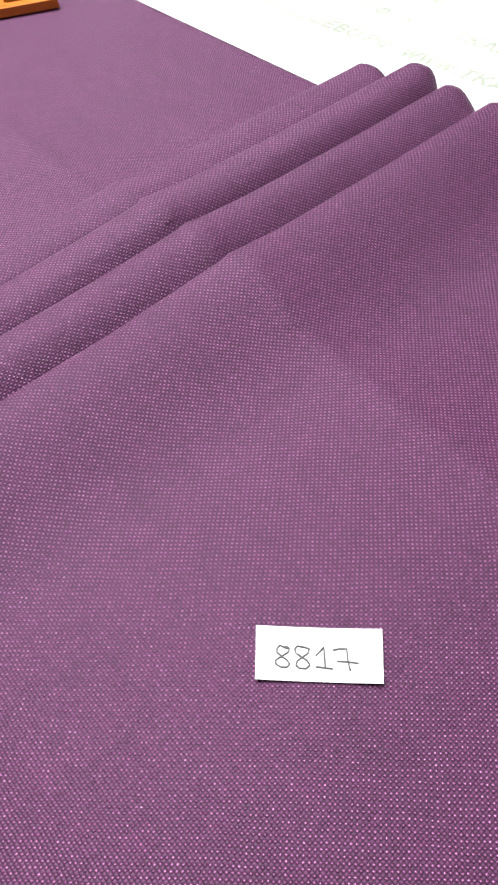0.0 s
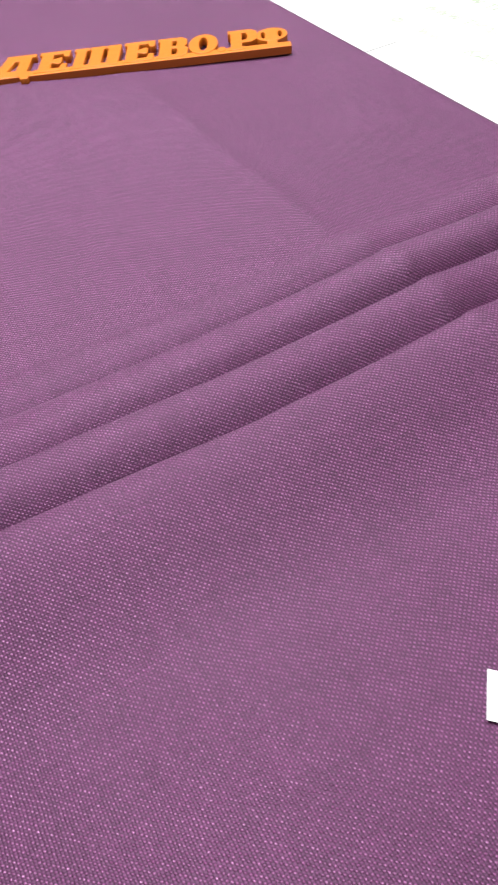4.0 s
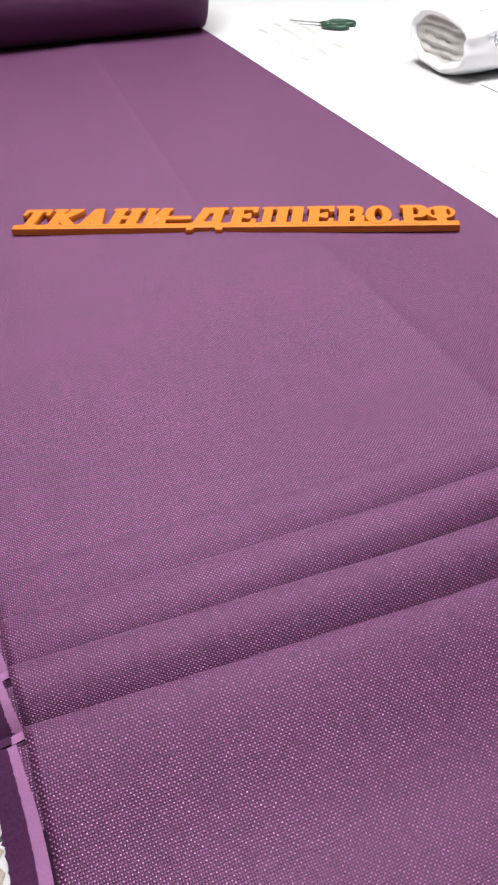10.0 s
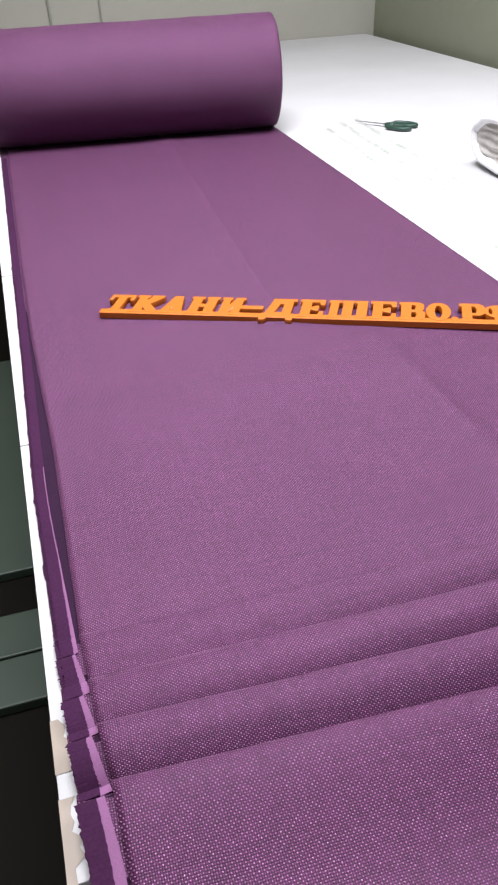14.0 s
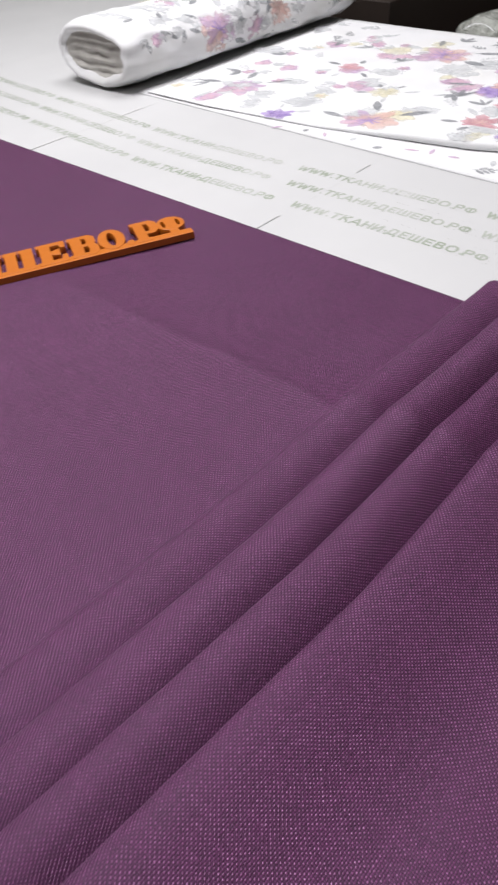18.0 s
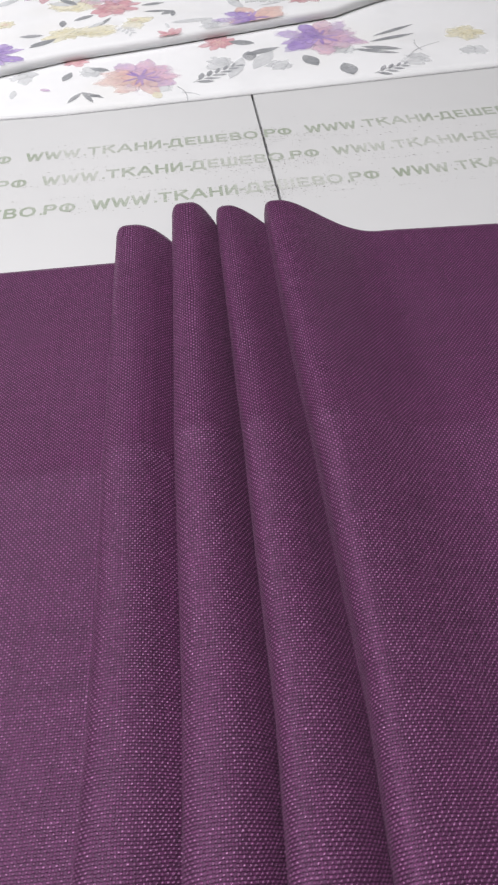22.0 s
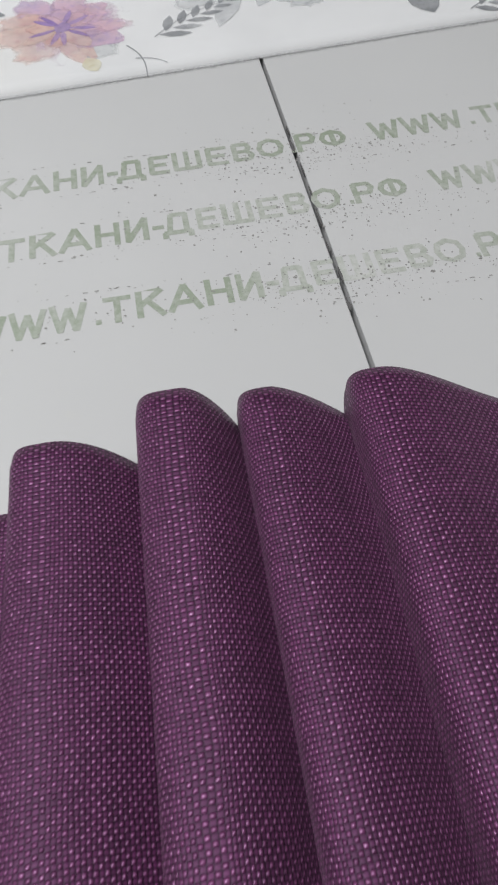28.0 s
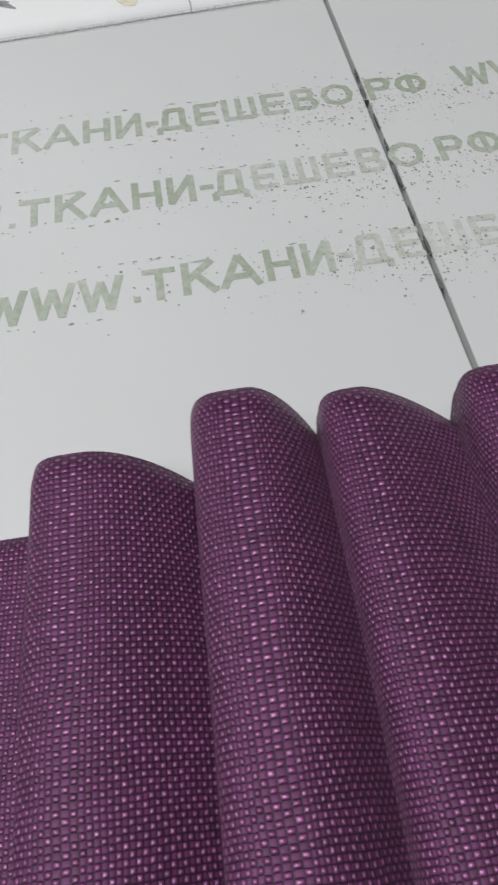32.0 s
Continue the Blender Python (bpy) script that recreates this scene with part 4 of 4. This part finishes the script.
rows_fr, uv_fr = [], []
for j in range(300):
    y = lerp(0.60, -1.85, j / 299)
    e = along(y, LOW_X)
    reach = 0.0055 + 0.0020 * noise.noise(Vector((y * 30, 0, 1)))
    rows_fr.append([Vector((e + 0.002, y, 0.0016)) - FL, Vector((e - reach, y, 0.0004)) - FL])
    uv_fr.append([(0.0, y), (1.0, y)])
grid_mesh("raw_edge", rows_fr, frayed(), floral, "frayed grey-white threads of the raw edge", uv_fr)
rows_u = []
for j in range(180):
    y = lerp(0.575, -1.55, j / 179)
    f = along(y, FOLD_X)
    row = []
    h = up_height(f, y)
    zc = (h + 0.0036) / 2
    r = (h - 0.0036) / 2
    for k in range(12):
        a = math.pi * 1.5 - math.pi * k / 11
        row.append(Vector((f + 0.010 + 1.0 * r * math.cos(a), y, zc + r * math.sin(a))) - FL)
    for i in range(1, 61):
        x = lerp(f + 0.010, 1.466 + 0.006 * math.sin(y * 7), i / 60)
        row.append(up_point(x, y) - FL if i < 60 else up_point(x, y) - FL)
    rows_u.append(row)
grid_mesh("upper_layer", rows_u, COTTON, floral, "folded-over upper layer with a rounded fold", None, 0.0008)


def floral_roll_point(x, a, lift=0.0):
    """On the skin of the flattened roll: x along it, a the angle round it."""
    ry, rz = 0.122, 0.064
    c, s = math.cos(a), math.sin(a)
    e = 0.78
    cy = math.copysign(abs(c) ** e, c)
    cz = math.copysign(abs(s) ** e, s)
    w = 1 + 0.08 * noise.noise(Vector((x * 6, c * 1.5, s * 1.5))) + 0.05 * noise.noise(Vector((x * 22, c * 4, s * 4))) + 0.02 * noise.noise(Vector((x * 50, c * 9, s * 9)))
    return Vector((x, 0.700 + (ry * w + lift) * cy, 0.0685 + (rz * w + lift) * cz))


rows_f = []
XS = [0.712, 0.702, 0.695, 0.692, 0.694, 0.700, 0.709, 0.722] + [lerp(0.742, 1.480, i / 50) for i in range(51)] + [1.500, 1.512, 1.517, 1.515]
ENDS = (-0.026, -0.023, -0.019, -0.014, -0.010, -0.006, -0.003, -0.001)
for i, x in enumerate(XS):
    shrink = ENDS[i] if i < 8 else {len(XS) - 4: -0.002, len(XS) - 3: -0.008, len(XS) - 2: -0.016, len(XS) - 1: -0.026}.get(i, 0.0)
    rows_f.append([floral_roll_point(x, 2 * math.pi * k / 72, shrink) - FL for k in range(73)])
froll = grid_mesh("roll", rows_f, COTTON, floral, "soft flattened roll lying on the unrolled cloth")
# crumpled layers in the open end, their cotton greyed to paint in shade
SHADED_COTTON = plain_cloth("shadowed_cotton_layers", (0.36, 0.345, 0.32), (0.56, 0.54, 0.51), 120)
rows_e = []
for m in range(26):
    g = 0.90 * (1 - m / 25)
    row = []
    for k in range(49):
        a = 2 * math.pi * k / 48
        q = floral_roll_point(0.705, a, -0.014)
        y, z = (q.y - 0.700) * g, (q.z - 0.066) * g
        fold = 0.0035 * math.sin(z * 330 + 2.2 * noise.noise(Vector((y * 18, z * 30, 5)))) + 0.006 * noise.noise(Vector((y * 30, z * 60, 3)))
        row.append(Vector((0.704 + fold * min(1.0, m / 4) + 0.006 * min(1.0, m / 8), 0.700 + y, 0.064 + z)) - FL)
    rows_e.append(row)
grid_mesh("core", rows_e, SHADED_COTTON, froll, "crumpled inner layers of the roll, greyed by painted shade")


class Prints:
    """Printed motifs that follow a surface given by place(x, y, lift)."""

    def __init__(self, place, scale=(1.0, 1.0)):
        self.place, self.scale = place, scale

    def blob(self, bm, cx, cy, rx, ry, ang, level, mat, n=14, ragged=0.12, tip=0.0, soft=1.0):
        """A petal or leaf: an ellipse, drawn out to a point at its far end by tip."""
        ring_v = []
        for k in range(n):
            a = 2 * math.pi * k / n
            q = 1 + random.uniform(-ragged, ragged)
            u, v = rx * math.cos(a) * q, ry * math.sin(a) * q
            if tip:
                v *= (1 - tip * abs(math.cos(a)) ** 3)
            x = cx + (u * math.cos(ang) - v * math.sin(ang)) * self.scale[0]
            y = cy + (u * math.sin(ang) + v * math.cos(ang)) * self.scale[1]
            ring_v.append(bm.verts.new(self.place(x, y, level) - FL))
        mid_v = bm.verts.new(self.place(cx, cy, level) - FL)
        for k in range(n):
            f = bm.faces.new((mid_v, ring_v[k], ring_v[(k + 1) % n]))
            f.material_index = mat
            layer = bm.loops.layers.uv.verify()
            for loop, u in zip(f.loops, (0.0, soft, soft)):
                loop[layer].uv = (u, 0.0)

    def line(self, bm, x0, y0, x1, y1, bend, width, level, mat):
        n = 8
        prev = None
        d = Vector((x1 - x0, y1 - y0))
        p = Vector((-d.y, d.x))
        for i in range(n + 1):
            f = i / n
            c = Vector((x0, y0)) + d * f + p * bend * math.sin(math.pi * f)
            s = p.normalized() * width * (1 - 0.5 * f)
            a = bm.verts.new(self.place(c.x + s.x, c.y + s.y, level) - FL)
            b = bm.verts.new(self.place(c.x - s.x, c.y - s.y, level) - FL)
            if prev:
                f_ = bm.faces.new((prev[0], a, b, prev[1]))
                f_.material_index = mat
            prev = (a, b)

    def flower(self, cx, cy, r, inks, petals=7, ang=0.0, parent=None):
        bm = bmesh.new()
        # a faint wash, then uneven petals over it, and a darker eye with fine rays
        deep = 2 if len(inks) > 2 else 1
        self.blob(bm, cx, cy, r * 0.95, r * 0.82, ang, 0.00028, 1 if len(inks) > 2 else 0, 22, 0.25, 0.0, 1.3)
        for ringn in range(2):
            for k in range(petals + 2):
                a = ang + 2 * math.pi * (k + 0.5 * ringn) / (petals + 2) + random.uniform(-0.25, 0.25)
                d = r * (0.56 if ringn == 0 else 0.30) * random.uniform(0.75, 1.15)
                side = math.cos(a - ang) > 0.1
                mat = (0 if side else 1) if len(inks) > 2 else 0
                self.blob(bm, cx + d * math.cos(a), cy + d * math.sin(a), r * (0.44 if ringn == 0 else 0.27) * random.uniform(0.75, 1.15), r * (0.25 if ringn == 0 else 0.15) * random.uniform(0.7, 1.25), a, 0.00034 + 0.00010 * ringn + 0.00001 * k, mat, 16, 0.12, 0.25, random.uniform(0.75, 1.1))
        for k in range(petals + 2):
            a = ang + 2 * math.pi * k / (petals + 2) + random.uniform(-0.3, 0.3)
            self.blob(bm, cx + r * 0.26 * math.cos(a), cy + r * 0.26 * math.sin(a), r * 0.20, r * 0.045, a, 0.00056, deep, 10, 0.1, 0.4, 0.9)
        self.blob(bm, cx, cy, r * 0.13, r * 0.11, 0, 0.0006, deep, 10, 0.2, 0.0, 0.7)
        return part("flower_print", bm, list(inks), parent or floral, "")

    def wash(self, x, y, r, ink, parent=None):
        """A pale watercolour blot with no petals."""
        bm = bmesh.new()
        for k in range(3):
            self.blob(bm, x + random.uniform(-0.5, 0.5) * r, y + random.uniform(-0.5, 0.5) * r, r * random.uniform(0.5, 0.9), r * random.uniform(0.4, 0.7), random.uniform(0, 3), 0.00022 + 0.00002 * k, 0, 16, 0.25)
        return part("wash_print", bm, ink, parent or floral)

    def leaf(self, x, y, ln, w, ang, ink=INK_LEAF, parent=None, stem=True):
        bm = bmesh.new()
        self.blob(bm, x + ln / 2 * math.cos(ang), y + ln / 2 * math.sin(ang), ln / 2, w / 2, ang, 0.0004 + 0.0002 * random.random(), 0, 14, 0.04, 0.75, 0.5)
        return part("leaf_print", bm, ink, parent or floral)

    def sprig(self, x, y, ln, ang, leaves=9, ink=INK_LEAF, parent=None, size=0.020):
        bm = bmesh.new()
        self.line(bm, x, y, x + ln * math.cos(ang), y + ln * math.sin(ang), 0.08, 0.0006, 0.00045, 0)
        for k in range(leaves):
            f = (k + 0.6) / leaves
            a = ang + (0.75 if k % 2 else -0.75) * (1 - 0.3 * f)
            l2 = size * (1.1 - 0.5 * f)
            px, py = x + ln * f * math.cos(ang), y + ln * f * math.sin(ang)
            self.blob(bm, px + l2 / 2 * math.cos(a), py + l2 / 2 * math.sin(a), l2 / 2, l2 * 0.17, a, 0.0005 + 0.00002 * k, 0, 10, 0.03, 0.8, 0.6)
        return part("sprig_print", bm, ink, parent or floral)

    def twig(self, x, y, ln, ang, ink=INK_LEAF, parent=None):
        bm = bmesh.new()
        self.line(bm, x, y, x + ln * math.cos(ang), y + ln * math.sin(ang), 0.1, 0.0007, 0.00045, 0)
        self.line(bm, x + ln * 0.45 * math.cos(ang), y + ln * 0.45 * math.sin(ang), x + ln * 0.9 * math.cos(ang + 0.5), y + ln * 0.9 * math.sin(ang + 0.5), 0.1, 0.0006, 0.00050, 0)
        return part("twig_print", bm, ink, parent or floral)


LOW, UP = Prints(low_point), Prints(up_point)
# lower layer, along its open edge
LOW.flower(0.897, -0.694, 0.070, (INK_PURPLE, INK_MAUVE, INK_PURPLE), 8, 1.2)
LOW.flower(0.803, -0.431, 0.061, (INK_CORAL, INK_MAUVE, INK_PURPLE), 7, 2.6)
LOW.sprig(0.772, -0.500, 0.078, -0.95, 11, INK_LEAF, None, 0.024)
for x, y, ln, w, a in ((0.85, -0.745, 0.06, 0.014, -1.9), (0.835, -0.66, 0.04, 0.022, 3.5), (0.80, -0.71, 0.040, 0.024, 3.3), (0.865, -0.76, 0.075, 0.010, -1.3), (0.885, -0.77, 0.08, 0.009, -1.1), (0.845, -0.73, 0.07, 0.012, -2.0), (0.87, -0.63, 0.055, 0.016, 1.9), (0.865, -0.585, 0.035, 0.02, 3.1), (0.905, -0.56, 0.04, 0.018, -1.9)):
    LOW.leaf(x, y, ln, w, a)
LOW.flower(0.905, -0.545, 0.030, (INK_RED, INK_CORAL), 6, 0.3)
LOW.flower(0.876, -0.338, 0.026, (INK_RED, INK_CORAL), 6, 0.9)
for x, y, ln, w, a in ((0.845, -0.36, 0.03, 0.013, -2.0), (0.835, -0.335, 0.03, 0.013, 2.8), (0.768, -0.352, 0.035, 0.008, 2.6), (0.768, -0.352, 0.036, 0.007, 3.6), (0.768, -0.352, 0.036, 0.006, -2.2)):
    LOW.leaf(x, y, ln, w, a)
LOW.twig(0.765, -0.478, 0.045, 3.4)
LOW.twig(0.80, -0.80, 0.075, -0.9)
LOW.sprig(0.760, -0.745, 0.05, -1.2, 8, INK_LEAF, None, 0.02)
LOW.flower(0.875, -0.905, 0.034, (INK_YELLOW, INK_YELLOW), 7)
LOW.leaf(0.845, -0.575, 0.075, 0.02, 2.8, INK_PALE)
LOW.leaf(0.80, -0.585, 0.07, 0.024, -0.5, INK_PALE)
LOW.leaf(0.735, -0.455, 0.02, 0.014, 0.4, INK_YELLOW)
LOW.sprig(0.735, -0.20, 0.03, -1.2, 6, INK_LEAF, None, 0.02)
# upper layer
UP_FLOWERS = ((1.098, -0.068, 0.055, (INK_CORAL, INK_PURPLE, INK_PURPLE)), (0.912, -0.116, 0.034, (INK_RED, INK_CORAL)), (0.880, -0.218, 0.052, (INK_PURPLE, INK_PURPLE, INK_PURPLE)), (1.132, -0.285, 0.040, (INK_RED, INK_MAUVE, INK_RED)), (1.281, 0.172, 0.060, (INK_CORAL, INK_MAUVE, INK_PURPLE)), (1.084, 0.291, 0.034, (INK_RED, INK_MAUVE, INK_RED)), (0.820, 0.058, 0.050, (INK_MAUVE, INK_CORAL, INK_PURPLE)), (0.943, -0.325, 0.030, (INK_YELLOW, INK_YELLOW)), (0.828, -0.392, 0.028, (INK_YELLOW, INK_YELLOW)), (0.900, -0.476, 0.022, (INK_RED, INK_CORAL)), (1.037, -0.396, 0.034, (INK_RED, INK_CORAL)), (0.945, -0.60, 0.050, (INK_PURPLE, INK_CORAL, INK_PURPLE)), (1.02, -0.69, 0.030, (INK_RED, INK_CORAL)), (1.20, -0.50, 0.05, (INK_CORAL, INK_PURPLE, INK_PURPLE)), (1.30, -0.20, 0.045, (INK_MAUVE, INK_CORAL, INK_PURPLE)), (0.86, 0.42, 0.05, (INK_PALE, INK_MAUVE, INK_PALE)), (0.98, 0.13, 0.03, (INK_YELLOW, INK_YELLOW)), (1.05, -0.86, 0.05, (INK_PURPLE, INK_MAUVE, INK_PURPLE)), (1.25, -0.95, 0.05, (INK_CORAL, INK_MAUVE, INK_PURPLE)), (0.765, 0.235, 0.03, (INK_PURPLE, INK_PURPLE)))
for i, (x, y, r, inks) in enumerate(UP_FLOWERS):
    r *= 1.22
    UP.flower(x, y, r, inks, 6 if r > 0.04 else 5, i * 1.3)
    for k in range(5 if r > 0.03 else 3):
        a = i * 0.7 + k * 2 * math.pi / 5 + random.uniform(-0.4, 0.4)
        lx, ly = x + r * 0.95 * math.cos(a), y + r * 0.95 * math.sin(a)
        if lx > along(ly, FOLD_X) + 0.02 and lx + 0.05 * math.cos(a) > along(ly, FOLD_X) + 0.02:
            UP.leaf(lx, ly, r * random.uniform(0.7, 1.1), r * random.uniform(0.18, 0.36), a + random.uniform(-0.4, 0.4), INK_LEAF if k % 4 else INK_PALE)
for i in range(230):
    x, y = random.uniform(0.75, 1.42), random.uniform(-1.2, 0.56)
    if x < along(y, FOLD_X) + 0.06 or any(math.hypot(x - fx, y - fy) < r + 0.03 for fx, fy, r, _ in UP_FLOWERS):
        continue
    pick = random.random()
    if pick < 0.35:
        UP.sprig(x, y, random.uniform(0.03, 0.05), random.uniform(0, 6.28), 7, INK_LEAF if random.random() < 0.5 else INK_PALE, None, 0.018)
    elif pick < 0.8:
        a = random.uniform(0, 6.28)
        for k in range(3):
            UP.leaf(x, y, random.uniform(0.025, 0.05), random.uniform(0.006, 0.016), a + k * 0.7, INK_LEAF if pick < 0.5 else INK_PALE)
    else:
        UP.flower(x, y, 0.018, (random.choice((INK_RED, INK_MAUVE, INK_YELLOW)), INK_CORAL), 5)


for i in range(120):
    x, y = random.uniform(0.75, 1.42), random.uniform(-1.1, 0.56)
    if x > along(y, FOLD_X) + 0.02:
        UP.wash(x, y, random.uniform(0.02, 0.05), random.choice((INK_PALE, INK_PALE, INK_PALE, INK_MAUVE, INK_YELLOW)))
for i in range(9):
    y = -0.9 + i * 0.09
    LOW.wash(random.uniform(0.76, 0.84), y, 0.022, INK_PALE)
for i in range(16):
    y = -0.36 + i * 0.05
    room = along(y, FOLD_X) - along(y, LOW_X)
    if room > 0.02:
        x = along(y, LOW_X) + random.uniform(0.2, 0.7) * room
        LOW.leaf(x, y, random.uniform(0.014, 0.03), random.uniform(0.006, 0.012), random.uniform(0, 6.28), random.choice((INK_LEAF, INK_PALE, INK_MAUVE)))
# roll: x along, and the arc in metres measured down its front from the top
def roll_place(x, s, lift):
    return floral_roll_point(x, math.pi / 2 + s / 0.085, lift * 1.0)


ON_ROLL = Prints(roll_place)
for x, s, r, inks in ((0.965, 0.125, 0.048, (INK_CORAL, INK_MAUVE, INK_PURPLE)), (1.19, 0.125, 0.036, (INK_CORAL, INK_CORAL)), (1.23, 0.03, 0.055, (INK_PURPLE, INK_MAUVE, INK_PURPLE)), (1.45, 0.10, 0.04, (INK_RED, INK_MAUVE, INK_PURPLE)), (0.93, -0.03, 0.03, (INK_YELLOW, INK_YELLOW))):
    r *= 1.25
    ON_ROLL.flower(x, s, r, inks, 7, x * 9, froll)
    for k in range(4):
        a = x * 7 + k * 1.6
        ON_ROLL.leaf(x + r * math.cos(a), s + r * math.sin(a), r * 0.95, r * 0.3, a, INK_PALE if k else INK_LEAF, froll)
for x, s, a in ((0.76, 0.10, 1.6), (0.83, 0.06, 5.2), (0.90, 0.06, 0.9), (0.91, 0.12, 3.6), (1.03, 0.115, 0.2), (1.10, 0.03, 4.4), (1.16, 0.08, 1.9), (1.29, 0.11, 3.3), (1.41, 0.13, 0.8), (1.47, 0.04, 2.4), (0.97, 0.03, 2.9), (0.80, 0.09, 0.6), (0.87, 0.105, 2.2), (0.84, 0.12, 4.0), (1.07, 0.07, 1.0), (1.12, 0.11, 2.8), (1.34, 0.08, 0.4), (1.38, 0.02, 2.0), (1.05, 0.0, 5.0), (0.78, 0.03, 3.0)):
    for k in range(3):
        ON_ROLL.leaf(x, s, 0.032, 0.011, a + k * 0.7, INK_PALE if k else INK_LEAF, froll)

for i in range(26):
    ON_ROLL.wash(0.76 + 0.029 * i, random.uniform(-0.02, 0.15), random.uniform(0.02, 0.04), random.choice((INK_PALE, INK_PALE, INK_PALE, INK_MAUVE)), froll)

# ---- storage recess beyond the table ----
shelf = tagged(empty("storage_shelf", (2.2, 0.4, FLOOR_Z)), "dark brown wooden storage shelf beyond the table", "shelf")
SH = Vector((2.2, 0.4, FLOOR_Z))
for z0, z1, x0 in ((-0.235, -0.205, 1.72), (-0.60, -0.57, 1.72)):
    bm = box(bmesh.new(), x0, -1.9, z0, 2.7, 1.70, z1, 0.002)
    bmesh.ops.translate(bm, vec=-SH, verts=bm.verts)
    part("shelf_board", bm, DARK_WOOD, shelf)
for y in (-1.9, -0.1, 1.66):
    bm = box(bmesh.new(), 1.74, y, FLOOR_Z, 2.7, y + 0.035, -0.236)
    bmesh.ops.translate(bm, vec=-SH, verts=bm.verts)
    part("upright", bm, DARK_WOOD, shelf)
bm = box(bmesh.new(), 1.74, 0.62, -0.2045, 2.7, 1.70, -0.004, 0.004)
bmesh.ops.translate(bm, vec=-SH, verts=bm.verts)
part("cupboard", bm, DARK_WOOD, shelf, "dark brown closed compartment")


def wrapped_roll(x, y, z, r, length, seed, turn=0.0):
    """A fabric roll in creased clear plastic, its end towards the table."""
    thing = tagged(empty("wrapped_fabric_roll", (x, y, z)), "pale fabric roll wrapped in creased clear plastic", "fabric roll", "wrapped rolls on the shelf")
    rows_w = []
    for i in range(34):
        f = i / 33
        row = []
        for k in range(49):
            a = 2 * math.pi * k / 48
            q = r * (1 + 0.10 * noise.noise(Vector((math.cos(a) * 2 + seed, math.sin(a) * 2, f * 9))) + 0.05 * noise.noise(Vector((math.cos(a) * 6, math.sin(a) * 6 + seed, f * 22))))
            if f < 0.06:
                q *= 0.25 + 0.75 * math.sqrt(f / 0.06)
            row.append((length * f, q * math.cos(a), r + q * math.sin(a) * 0.94))
        rows_w.append(row)
    grid_mesh("plastic_wrap", rows_w, FILM, thing)
    bm = bmesh.new()
    tube(bm, [(0.03, 0, r), (length - 0.02, 0, r)], r * 0.8, 28)
    part("fabric", bm, COTTON, thing, "", True)
    thing.matrix_world = pose(x, y, z, 0, 0, turn)
    return thing


for i, y in enumerate((0.335, 0.135, -0.065, -0.265, -0.465, -0.665, -0.87, -1.08)):
    wrapped_roll(1.735 + 0.02 * (i % 3), y, -0.2045, 0.093 + 0.004 * (i % 2), 0.8, i * 3.1, (i % 3 - 1) * 3)
for i, y in enumerate((1.555, 1.33, 1.10, 0.88)):
    wrapped_roll(1.76 + 0.03 * (i % 2), y, -0.0035, 0.108, 0.8, 40 + i * 2.3, (i % 2) * 4)

# ---- beside the table ----
for y0, y1 in ((0.21, 0.340), (0.346, 0.475), (0.62, 1.80)):
    bm = box(bmesh.new(), -1.7, y0, 0, -0.36, y1, 0.03, 0.004)
    ob = part("green_board", bm, GREEN_BOARD)
    ob.matrix_world = pose(0, 0, FLOOR_Z)
    tagged(ob, "flat dark green painted board lying on the floor", "board", "boards on the floor")
for x in (-0.161, 0.081):
    bm = bmesh.new()
    tube(bm, [(x + 0.006 * math.sin(i), 3.233, 0.002 + i * 0.12) for i in range(15)], 0.006 if x < 0 else 0.004, 8)
    ob = tagged(part("wall_cable", bm, CABLE_GREY, None, "", True), "thin grey cable running up the pale wall", "cable")
